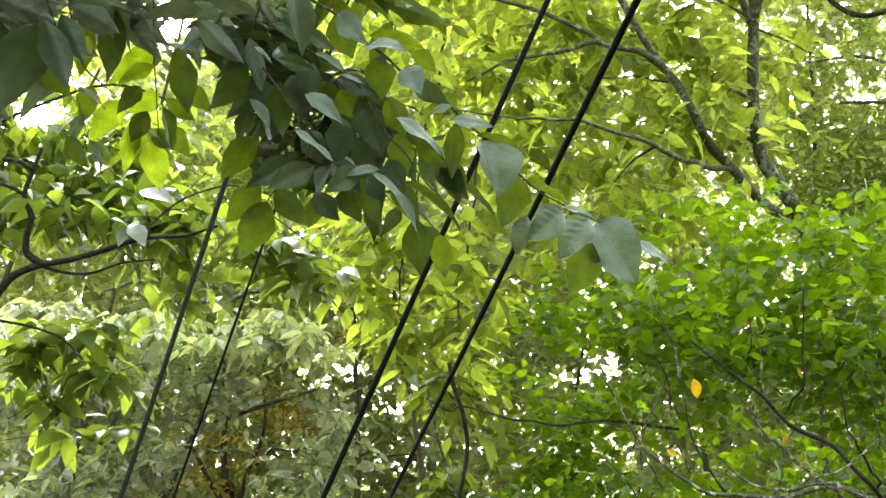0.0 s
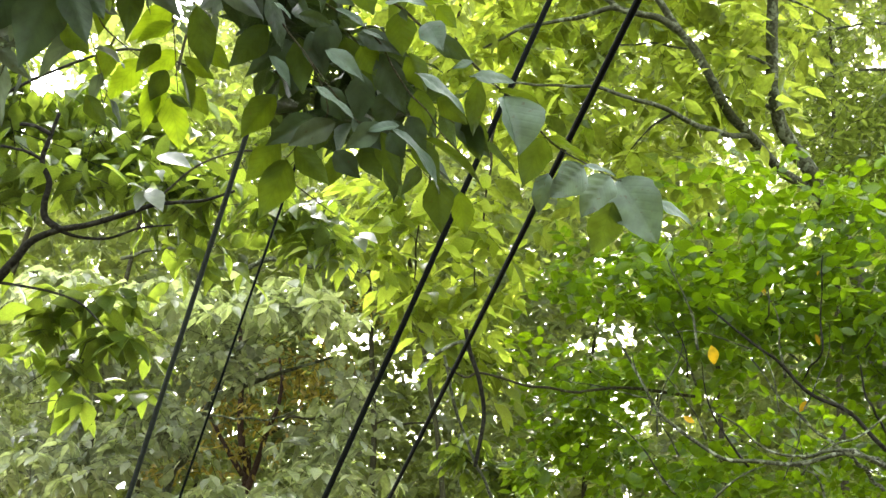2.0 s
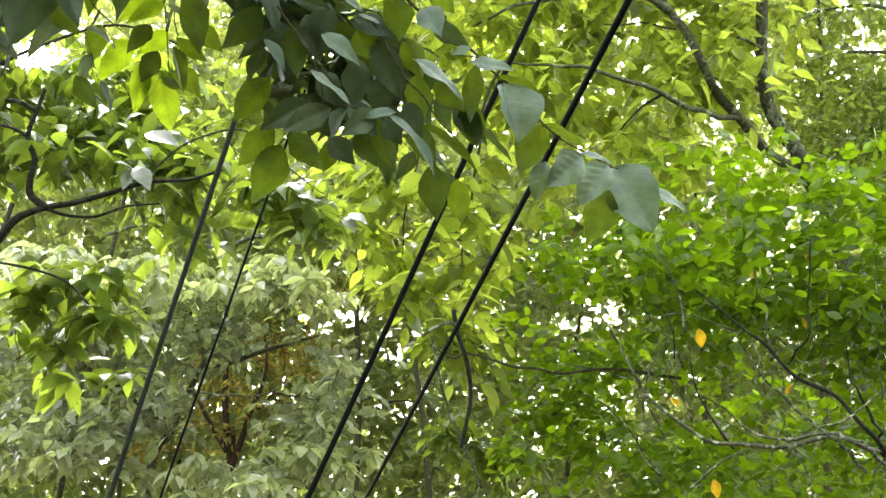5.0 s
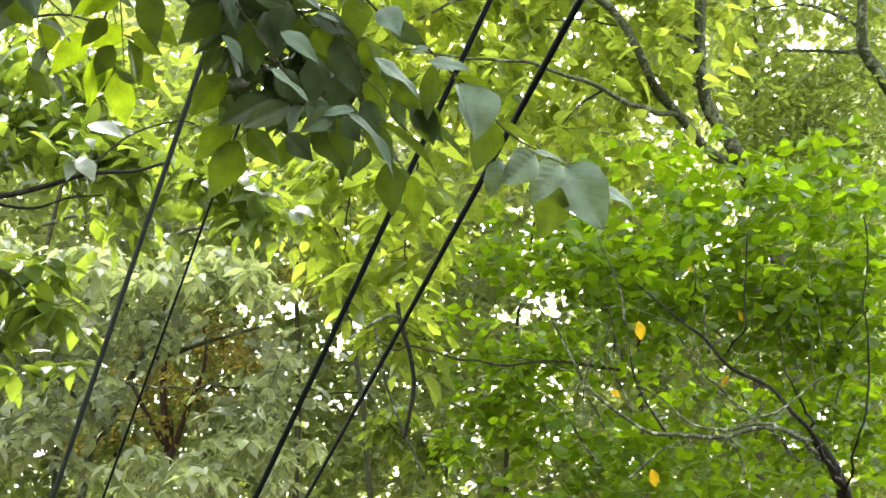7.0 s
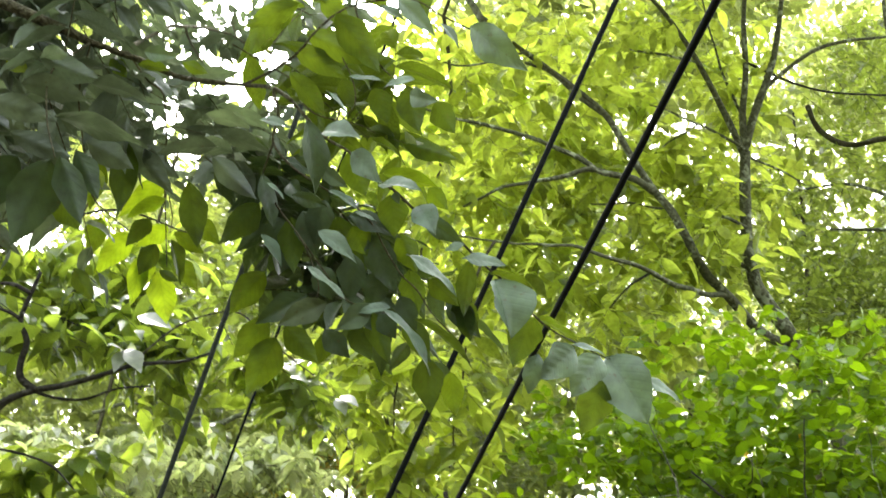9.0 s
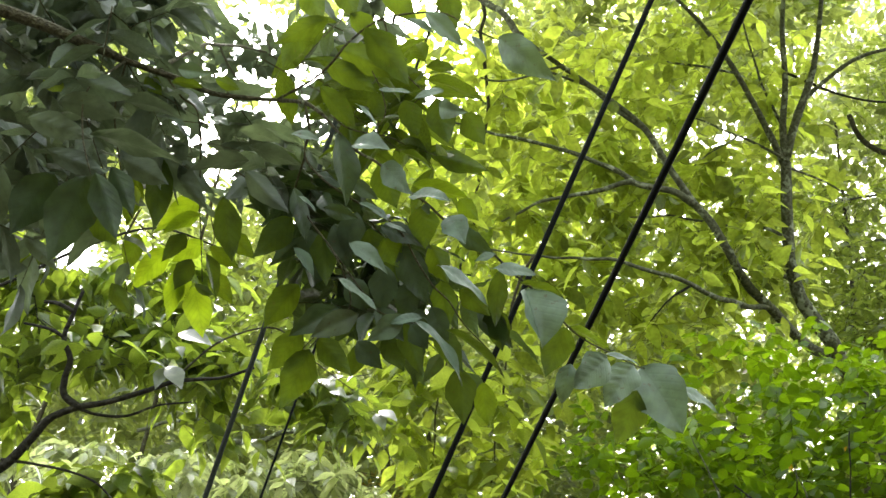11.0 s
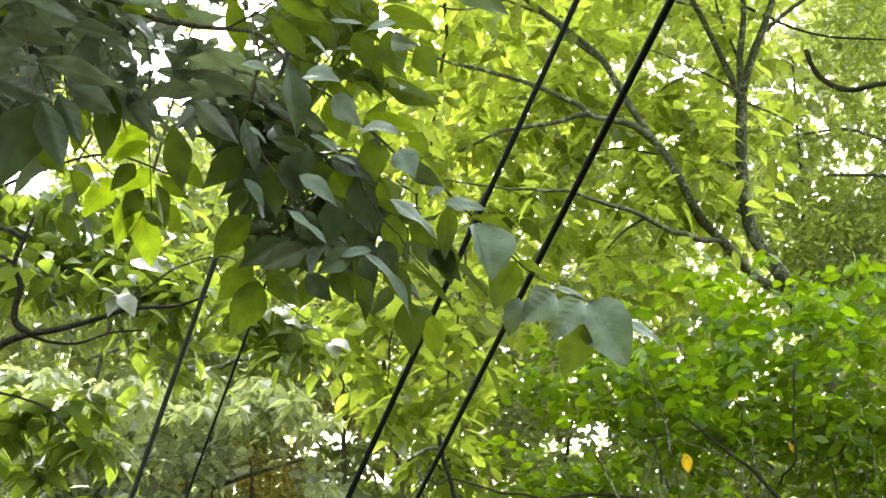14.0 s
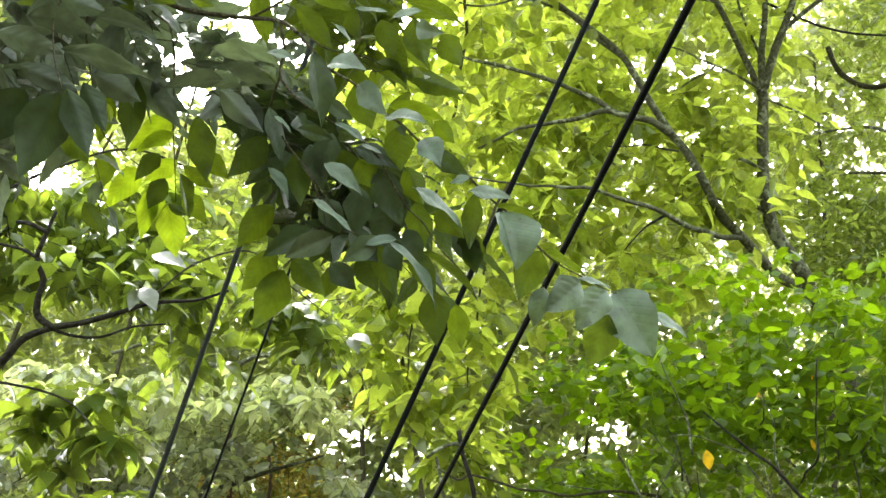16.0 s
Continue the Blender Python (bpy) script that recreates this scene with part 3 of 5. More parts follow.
# ---- brown-leaved trees behind, low down ----
def build_brown_tree():
    foot = site(408, 900, 13)
    t = thing("brown_tree", (foot.x, foot.y, 0), "slender trees with red-brown stems and yellowing leaves", "tree")
    f = Vector((foot.x, foot.y, -0.1))
    obj("trunk", limb_mesh("trunk", [f, site(403, 950, 13), site(399, 860, 13), site(396, 790, 13), site(400, 700, 13), site(392, 600, 13)], 0.06, 0.02), B_BROWN, t)
    limb("limb", t, [(403, 940, 13), (428, 870, 13), (442, 825, 12.8), (462, 780, 12.7), (470, 735, 12.6), (466, 690, 12.6)], 0.04, 0.014, B_BROWN)
    limb("limb", t, [(400, 900, 13), (370, 850, 13), (345, 800, 13), (325, 770, 13)], 0.035, 0.012, B_BROWN)
    limb("limb", t, [(442, 825, 12.8), (520, 800, 12.6), (600, 805, 12.5), (680, 800, 12.4), (745, 790, 12.4)], 0.018, 0.011, B_TWIG, wander=0.12)
    limb("limb", t, [(310, 800, 12.5), (360, 790, 12.4), (440, 800, 12.2), (520, 770, 12.2)], 0.016, 0.008, B_PALE, wander=0.05)
    crown(t, [(420, 760, 13.2, 130, 120, 1.0, 330), (520, 700, 13.5, 90, 80, 1.0, 200), (640, 610, 14, 70, 50, 1, 90), (300, 860, 13, 120, 60, 1, 130)], M_BROWN, 21, per=6, twig=0.4, length=0.12, droop=0.5, template=SMALL, gaps=GAPS, twig_r=0.004, share=0.3)
    adopt(t)


build_brown_tree()


# ---- pale drooping tree, middle distance ----
def build_pale_tree():
    foot = site(250, 1000, 10.5)
    t = thing("pale_tree", (foot.x, foot.y, 0), "tree with drooping pale grey-green glossy leaves", "tree")
    obj("trunk", limb_mesh("trunk", [(foot.x, foot.y, -0.1), site(250, 1000, 10.5), site(300, 860, 10.5), site(380, 700, 10.6), site(470, 560, 10.8)], 0.055, 0.02), B_GREY, t)
    limb("limb", t, [(300, 860, 10.5), (200, 780, 10.3), (100, 730, 10), (20, 700, 10)], 0.045, 0.012, B_GREY)
    limb("limb", t, [(350, 760, 10.5), (460, 720, 10.3), (560, 690, 10)], 0.03, 0.01, B_GREY)
    limb("limb", t, [(330, 540, 10.6), (450, 520, 10.4), (560, 530, 10.2), (640, 545, 10)], 0.03, 0.012, B_PALE, wander=0.05)
    limb("limb", t, [(190, 510, 10.8), (260, 500, 10.6), (330, 505, 10.4)], 0.02, 0.01, B_GREY, wander=0.05)
    rows = [(270, 590, 10, 120, 50, 0.8, 95), (450, 590, 10, 140, 50, 0.8, 105), (120, 650, 9.6, 120, 60, 0.8, 90), (60, 560, 10, 110, 40, 0.8, 60), (560, 640, 10.4, 90, 50, 0.8, 40),
            (-80, 660, 10, 110, 100, 0.8, 70), (60, 880, 9.6, 170, 50, 0.8, 50), (440, 950, 9.6, 200, 60, 0.8, 90), (560, 900, 10, 120, 40, 0.8, 40)]
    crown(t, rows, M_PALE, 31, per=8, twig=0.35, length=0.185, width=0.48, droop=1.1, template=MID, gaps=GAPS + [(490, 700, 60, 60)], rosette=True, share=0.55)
    # lower crown in the darker copy
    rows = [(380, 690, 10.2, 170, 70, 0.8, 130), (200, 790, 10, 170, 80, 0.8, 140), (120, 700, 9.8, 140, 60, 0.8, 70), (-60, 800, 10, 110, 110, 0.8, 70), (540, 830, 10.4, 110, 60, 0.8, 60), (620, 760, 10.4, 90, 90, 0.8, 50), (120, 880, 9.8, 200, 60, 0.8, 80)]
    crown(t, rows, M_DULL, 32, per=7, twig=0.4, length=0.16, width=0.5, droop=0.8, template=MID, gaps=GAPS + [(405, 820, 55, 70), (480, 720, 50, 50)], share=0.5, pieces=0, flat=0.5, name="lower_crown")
    adopt(t)


build_pale_tree()


# ---- tall yellow-green tree with mottled limbs ----
def build_yellow_tree():
    foot = site(1520, 700, 10.5)
    t = thing("yellow_green_tree", (foot.x, foot.y, 0), "tall tree with mottled grey limbs and sunlit yellow-green leaves", "tree")
    obj("trunk", limb_mesh("trunk", [(foot.x, foot.y, -0.2), site(1510, 640, 10.2), site(1417, 394, 9.5), site(1380, 331, 9.5), site(1354, 291, 9.5), site(1342, 254, 9.5), site(1334, 199, 9.5), site(1332, 118, 9.5), site(1334, 41, 9.5)], 0.085, 0.046, sides=10, power=0.6), B_GREY, t)
    limb("limb", t, [(1334, 46, 9.5), (1331, -26, 9.5), (1338, -108, 9.5), (1336, -202, 9.5), (1343, -286, 9.5)], 0.036, 0.018, B_GREY)
    limb("limb", t, [(1335, 31, 9.5), (1355, -36, 9.5), (1385, -117, 9.5), (1400, -192, 9.5), (1413, -297, 9.5)], 0.04, 0.018, B_GREY)
    limb("limb", t, [(1333, 51, 9.5), (1314, 5, 9.5), (1271, -85, 9.5), (1230, -159, 9.5), (1177, -231, 9.5), (1115, -293, 9.5)], 0.034, 0.014, B_GREY)
    limb("limb", t, [(1417, 394, 9.6), (1357, 365, 9.3), (1297, 300, 8.9), (1257, 258, 8.8), (1222, 190, 8.7), (1197, 147, 8.7), (1167, 111, 8.7), (1126, 48, 8.7), (1085, -21, 8.7), (1029, -71, 8.7), (937, -139, 8.7), (860, -195, 8.7)], 0.044, 0.018, B_GREY, sides=10)
    limb("limb", t, [(1172, 117, 8.6), (1116, 89, 8.6), (1065, 76, 8.6), (1005, 83, 8.6), (944, 102, 8.6), (884, 115, 8.6), (823, 144, 8.6)], 0.03, 0.008, B_GREY, wander=0.03)
    limb("limb", t, [(1065, 76, 8.6), (1004, 42, 8.6), (933, 12, 8.6), (862, -4, 8.6), (791, -21, 8.6), (719, -43, 8.6)], 0.022, 0.008, B_PALE, wander=0.02)
    limb("limb", t, [(1085, -21, 8.7), (1034, -58, 8.7), (988, -99, 8.7), (953, -114, 8.7), (901, -134, 8.7)], 0.02, 0.008, B_GREY)
    limb("limb", t, [(1297, 302, 8.9), (1237, 291, 8.6), (1157, 261, 8.2), (1096, 237, 8.2), (1036, 217, 8.2), (965, 211, 8.2), (884, 206, 8.2), (804, 195, 8.2)], 0.024, 0.006, B_GREY, wander=0.03)
    limb("limb", t, [(1157, 261, 8.2), (1121, 284, 8.2), (1086, 323, 8.2)], 0.012, 0.004, B_DARK)
    limb("limb", t, [(1337, 41, 9.4), (1299, 14, 9.4), (1258, -4, 9.4), (1207, -29, 9.4), (1157, -42, 9.4)], 0.014, 0.006, B_PALE, wander=0.02)
    limb("limb", t, [(1248, -9, 9.3), (1197, 27, 9.3), (1157, 61, 9.3)], 0.009, 0.004, B_PALE, wander=0.02)
    limb("limb", t, [(1339, 51, 9.6), (1400, 76, 9.6), (1442, 102, 9.6)], 0.012, 0.005, B_PALE)
    limb("limb", t, [(1370, -73, 9.7), (1411, -109, 9.7), (1463, -146, 9.7), (1514, -163, 9.7), (1584, -172, 9.7), (1657, -180, 9.7)], 0.024, 0.01, B_GREY)
    limb("limb", t, [(1338, -124, 9.7), (1381, -104, 9.7), (1432, -83, 9.7), (1493, -69, 9.7), (1582, -65, 9.7), (1656, -63, 9.7)], 0.013, 0.007, B_DARK)
    limb("limb", t, [(1333, 179, 9.4), (1288, 159, 9.4), (1207, 150, 9.4), (1126, 136, 9.4), (1046, 142, 9.4)], 0.016, 0.006, B_GREY, wander=0.03)
    limb("limb", t, [(1333, 250, 9.7), (1298, 235, 9.7), (1247, 229, 9.7), (1187, 206, 9.7)], 0.02, 0.007, B_GREY)
    limb("limb", t, [(937, -139, 8.7), (881, -123, 8.7), (820, -112, 8.7), (759, -132, 8.7)], 0.012, 0.006, B_GREY, wander=0.03)
    limb("limb", t, [(1248, -123, 9.4), (1187, -137, 9.4), (1126, -147, 9.4), (1075, -157, 9.4)], 0.012, 0.006, B_PALE, wander=0.02)
    limb("limb", t, [(1331, -26, 9.7), (1299, -97, 9.7), (1279, -170, 9.7), (1259, -242, 9.7)], 0.014, 0.007, B_PALE, wander=0.02)
    # high boughs that reach over and let their twigs hang down
    limb("limb", t, [(860, -195, 8.7), (790, -270, 9), (650, -330, 9.6), (450, -340, 10.6), (300, -300, 11.6)], 0.03, 0.012, B_GREY, wander=0.05)
    limb("twig", t, [(790, -270, 9), (800, 0, 9.2), (765, 200, 8.8), (722, 420, 8.2), (700, 560, 8.0)], 0.016, 0.004, B_TWIG, wander=0.06)
    limb("twig", t, [(650, -330, 9.6), (610, -50, 10.2), (560, 150, 11), (500, 300, 11)], 0.016, 0.004, B_TWIG, wander=0.06)
    limb("twig", t, [(300, -300, 11.6), (315, 0, 12), (300, 260, 12.5)], 0.016, 0.004, B_TWIG, wander=0.06)
    limb("twig", t, [(880, 210, 8.1), (840, 330, 8.1), (830, 460, 8.1), (800, 600, 8.0)], 0.012, 0.004, B_TWIG, wander=0.05)
    # unseen bough, added to carry leaves that shade the bush
    limb("limb", t, [(1395, -290, 9.5), (1400, -420, 9.4), (1360, -470, 8.6), (1300, -480, 8.0)], 0.022, 0.008, B_GREY)
    # leaves that cover the stem and the large limb in the camera's view are dropped
    clear = [(1400 - 0.62 * k if k < 90 else 1336, 375 - k, 17, 15) for k in range(0, 270, 16)] + [(1300 - 0.68 * k, 300 - k, 12, 12) for k in range(0, 170, 16)]
    # rows beyond v -400 are unseen canopy, added to shade crown and bush
    rows = [(760, 60, 9.2, 150, 140, 1.0, 160), (960, 60, 9.6, 170, 160, 1.0, 310), (1130, 40, 10, 160, 140, 1.0, 250), (1280, 120, 10, 130, 150, 1.0, 260),
            (900, 230, 9.2, 170, 110, 1.0, 220), (1090, 310, 8.9, 190, 130, 0.9, 220), (1240, 210, 9.0, 130, 80, 0.6, 170), (690, 480, 8.0, 140, 130, 0.6, 105),
            (640, 390, 8.0, 110, 100, 0.6, 70), (850, 470, 8.1, 160, 130, 0.6, 115), (790, 590, 8.0, 130, 100, 0.6, 66), (980, -120, 9.6, 300, 110, 1.0, 240),
            (1230, -150, 10.2, 170, 110, 1.0, 150), (640, 150, 9.4, 120, 160, 1, 120), (1330, -80, 10.2, 90, 110, 0.8, 90), (720, -120, 9.4, 170, 120, 1, 110),
            (800, 690, 8.1, 60, 50, 0.5, 45), (1120, -430, 10, 380, 130, 1.3, 420), (1360, -470, 8.1, 290, 90, 0.9, 560), (900, -520, 9.0, 300, 110, 1.2, 430), (960, -660, 9.5, 400, 130, 1.6, 800), (1420, -660, 9.5, 300, 130, 1.6, 600), (980, -480, 11.2, 330, 130, 1.0, 520)]
    crown(t, rows, M_YELLOW, 41, per=7, twig=0.5, length=0.21, width=0.45, droop=0.7, template=MID, gaps=[(1195, 120, 22, 14), (1290, 150, 14, 10), (1545, -10, 110, 150), *THIN, *clear, *HIGH_GAPS[:8]], flat=0.74, share=0.25, twig_r=0.0018)
    # rows at v -300 and beyond are unseen canopy, added to block sky light
    rows = [(560, 60, 11, 90, 160, 1, 110), (300, 300, 12.5, 240, 120, 0.8, 170), (500, 250, 11, 110, 130, 1, 220), (980, -390, 14, 330, 90, 1.5, 1100), (1480, -380, 14, 280, 90, 1.5, 500), (1230, -300, 15, 330, 70, 1.5, 500), (960, -560, 14, 360, 110, 1.5, 800)]
    crown(t, rows, M_RIGHT, 42, per=7, twig=0.5, length=0.205, width=0.42, droop=0.65, template=MID, gaps=HIGH_GAPS, flat=0.62, share=0.26, pieces=0)
    adopt(t)


build_yellow_tree()


# ---- trees on the right, behind the bush ----
def build_right_tree():
    foot = site(1760, 560, 12)
    t = thing("right_tree", (foot.x, foot.y, 0), "tree with small mid-green leaves and a crooked dark dead limb", "tree")
    obj("trunk", limb_mesh("trunk", [(foot.x, foot.y, -0.1), site(1790, 480, 11.6), site(1722, 300, 11.2), site(1688, 250, 11), site(1655, 208, 11), site(1634, 176, 11), site(1628, 130, 11), site(1630, 64, 11)], 0.10, 0.042, sides=10), B_GREY, t)
    limb("limb", t, [(1630, 66, 11), (1622, 10, 11), (1618, -70, 11), (1600, -180, 11), (1590, -300, 11)], 0.034, 0.016, B_GREY)
    limb("limb", t, [(1630, 66, 11), (1650, 44, 11), (1672, 10, 11), (1700, -60, 11), (1720, -200, 11)], 0.036, 0.016, B_GREY)
    limb("limb", t, [(1690, -40, 11), (1630, 6, 11.2), (1576, 18, 11.4), (1521, 28, 11.5), (1478, 8, 11.6), (1460, -17, 11.6), (1449, -44, 11.6)], 0.03, 0.026, B_TWIG, sides=10, rough=0.45)
    limb("limb", t, [(1634, 178, 11), (1600, 182, 11), (1560, 181, 11), (1485, 182, 11.2)], 0.028, 0.014, B_GREY)
    limb("limb", t, [(1632, 140, 11), (1590, 120, 11.4), (1520, 100, 12.2), (1440, 110, 12.4)], 0.03, 0.01, B_PALE)
    rows = [(1500, 260, 11.5, 120, 100, 1, 210), (1460, 360, 11.3, 110, 90, 1, 130), (1600, 320, 11.5, 140, 170, 1, 300), (1640, 120, 12, 110, 120, 1, 160),
            (1400, 200, 12.2, 100, 130, 1, 190), (1520, 60, 12.5, 130, 120, 1.2, 130), (1600, -120, 12, 160, 120, 1, 220), (1450, 130, 13, 100, 80, 1, 60)]
    crown(t, rows, M_RIGHT, 51, per=8, twig=0.42, length=0.12, width=0.5, droop=0.35, template=SMALL, gaps=GAPS + WASH, share=0.5)
    adopt(t)


build_right_tree()


# ---- bright green bush tree on the right ----
def build_bush():
    foot = site(1640, 1080, 7.0)
    t = thing("bush_tree", (foot.x, foot.y, 0), "bushy tree with rounded bright green leaves and arching pale branches", "tree")
    D = 7.0
    obj("trunk", limb_mesh("trunk", [(foot.x, foot.y, -0.1), site(1640, 1080, D), site(1622, 990, D), site(1596, 930, D), site(1560, 880, D)], 0.06, 0.03), B_DARK, t)
    arms = [
        ([(1622, 990, D), (1560, 880, D), (1480, 800, D), (1385, 738, D), (1330, 690, D), (1270, 640, D), (1225, 605, D)], 0.026, 0.006, B_DARK),
        ([(1596, 930, D), (1500, 872, 6.9), (1400, 872, 6.8), (1300, 872, 6.7), (1225, 860, 6.6), (1150, 805, 6.6), (1110, 755, 6.6), (1085, 700, 6.6), (1068, 665, 6.6)], 0.026, 0.006, B_PALE),
        ([(1560, 890, D), (1480, 862, 6.8), (1400, 866, 6.7), (1320, 848, 6.7), (1262, 808, 6.7), (1225, 780, 6.7)], 0.017, 0.005, B_PALE),
        ([(1385, 738, D), (1415, 690, D), (1424, 630, D), (1426, 560, D), (1424, 510, D)], 0.011, 0.004, B_DARK),
        ([(1300, 668, D), (1320, 610, D), (1330, 560, D)], 0.009, 0.003, B_DARK),
        ([(1540, 930, 7.2), (1470, 870, 7.3), (1400, 810, 7.3), (1350, 770, 7.3), (1300, 700, 7.3)], 0.022, 0.006, B_PALE),
        ([(1622, 990, D), (1640, 900, 7.1), (1660, 780, 7.1), (1640, 640, 7.1), (1640, 480, 7.1)], 0.014, 0.005, B_DARK),
        ([(1560, 880, D), (1530, 800, 7.1), (1500, 750, 7.2), (1480, 690, 7.2)], 0.016, 0.005, B_DARK),
        ([(1400, 872, 6.8), (1460, 845, 6.7), (1530, 800, 6.7), (1580, 770, 6.7)], 0.012, 0.005, B_PALE),
        ([(1150, 805, 6.6), (1120, 770, 6.5), (1098, 735, 6.5), (1090, 690, 6.5)], 0.009, 0.003, B_PALE),
    ]
    for pts, r0, r1, mat in arms:
        pts = [pts[0]] + [(u, v, d - 0.85) for u, v, d in pts[1:]]
        limb("branch", t, pts, r0 * 0.6, r1 * 0.8, mat, wander=0.045)
    rt = random.Random(17)
    for k in range(34):
        u, v = rt.uniform(1120, 1640), rt.uniform(650, 960)
        ang, ln = rt.uniform(-2.9, -0.9), rt.uniform(60, 210)
        bend = rt.uniform(-0.5, 0.5)
        d = rt.uniform(6.1, 7.0)
        pts = [(u + ln * f * math.cos(ang + bend * f), v + ln * f * math.sin(ang + bend * f), d) for f in (0, 0.35, 0.7, 1.0)]
        limb("twig", t, pts, rt.uniform(0.004, 0.009), 0.002, rt.choice([B_PALE, B_PALE, B_DARK]), wander=0.04, sides=5, n=5)
    rows = [(1250, 500, 7.0, 200, 150, 0.9, 320), (1450, 525, 7.0, 180, 170, 0.9, 340), (1120, 560, 7.2, 120, 90, 0.7, 200), (1320, 610, 7.0, 190, 110, 0.8, 320),
            (1520, 680, 7.2, 150, 120, 0.7, 330), (1640, 560, 7.0, 130, 220, 0.7, 380), (1300, 370, 7.5, 170, 80, 0.6, 50), (1540, 400, 7.3, 150, 110, 0.7, 150),
            (1180, 690, 7.6, 170, 80, 0.6, 170), (1000, 780, 7.8, 130, 90, 0.6, 150), (960, 870, 7.6, 160, 70, 0.6, 170), (1180, 900, 7.4, 200, 80, 0.6, 210),
            (1400, 800, 7.9, 200, 100, 0.5, 130), (1600, 850, 7.9, 150, 130, 0.5, 110), (990, 540, 7.6, 80, 70, 0.6, 80), (1300, 980, 7.2, 420, 60, 0.6, 220), (960, 700, 8.2, 90, 60, 0.5, 60), (1040, 735, 8.2, 90, 45, 0.5, 110), (1650, 800, 8.2, 120, 130, 0.5, 170), (1560, 880, 8.4, 200, 110, 0.5, 330), (1300, 900, 8.4, 160, 80, 0.5, 130)]
    crown(t, rows, M_BUSH, 61, per=6, twig=0.26, length=0.112, width=0.58, droop=0.3, template=ROUND, gaps=GAPS[:2] + [(1220, 505, 14, 16)] + HOLE + GLINTS, flat=0.42, twig_r=0.0015, share=0.29)
    # single dying leaves
    for k, (u, v, d, w, turn) in enumerate([(1231, 688, 6.3, 0.62, 10), (1190, 802, 6.4, 0.5, 60), (1390, 778, 6.4, 0.6, -30), (1318, 572, 6.5, 0.4, 30), (1414, 536, 6.5, 0.3, 0), (1415, 660, 6.5, 0.4, 20), (1264, 957, 6.4, 0.6, 15)]):
        m = blade(6, 2, widest=0.5, tip=2.0, fold=0.06, curl=0.1)
        ln = 0.115 if k in (0, 6) else 0.075
        a = np.array(DOWN) * math.cos(radians(turn)) + np.array(RIGHT) * math.sin(radians(turn))
        me = leaves_mesh("leaf", np.array([site(u, v, d)]) - a * ln / 2, a[None], -np.array(AHEAD)[None] + 0.2, np.array([ln]), np.array([w]), m)
        obj("leaf", me, M_OLD, t, "yellow dying leaf")
    adopt(t)


build_bush()


# ---- broken branch and hanging vines in the middle ----
def build_hanging_branch():
    top = site(792, 668, 6.7)
    t = thing("hanging_branch", top, "grey broken branch with vines hanging in the foliage", "branch")
    limb("vine", t, [(798, 640, 6.7), (803, 690, 6.7), (818, 740, 6.7), (824, 800, 6.7), (820, 850, 6.7), (812, 885, 6.7)], 0.014, 0.012, B_DARK, wander=0.02)
    limb("limb", t, [(755, 705, 6.7), (790, 728, 6.7), (815, 722, 6.7), (880, 738, 6.7), (940, 748, 6.8), (1000, 752, 6.9)], 0.006, 0.009, B_TWIG, wander=0.03)
    limb("twig", t, [(740, 690, 6.7), (760, 675, 6.7), (785, 665, 6.7), (800, 668, 6.7)], 0.009, 0.014, B_PALE)
    limb("vine", t, [(758, 690, 6.7), (765, 730, 6.7), (785, 800, 6.7), (815, 880, 6.7), (850, 960, 6.7)], 0.009, 0.009, B_PALE, wander=0.03)
    limb("limb", t, [(1000, 752, 6.9), (1080, 745, 7.1), (1200, 760, 7.3)], 0.009, 0.011, B_TWIG)
    crown(t, [(800, 850, 8.3, 50, 30, 0.3, 22), (790, 690, 8.3, 60, 40, 0.3, 20), (880, 900, 8.2, 90, 40, 0.3, 30)], M_LEFT, 71, per=6, twig=0.3, length=0.15, width=0.42, droop=0.9, template=MID)
    adopt(t)


build_hanging_branch()


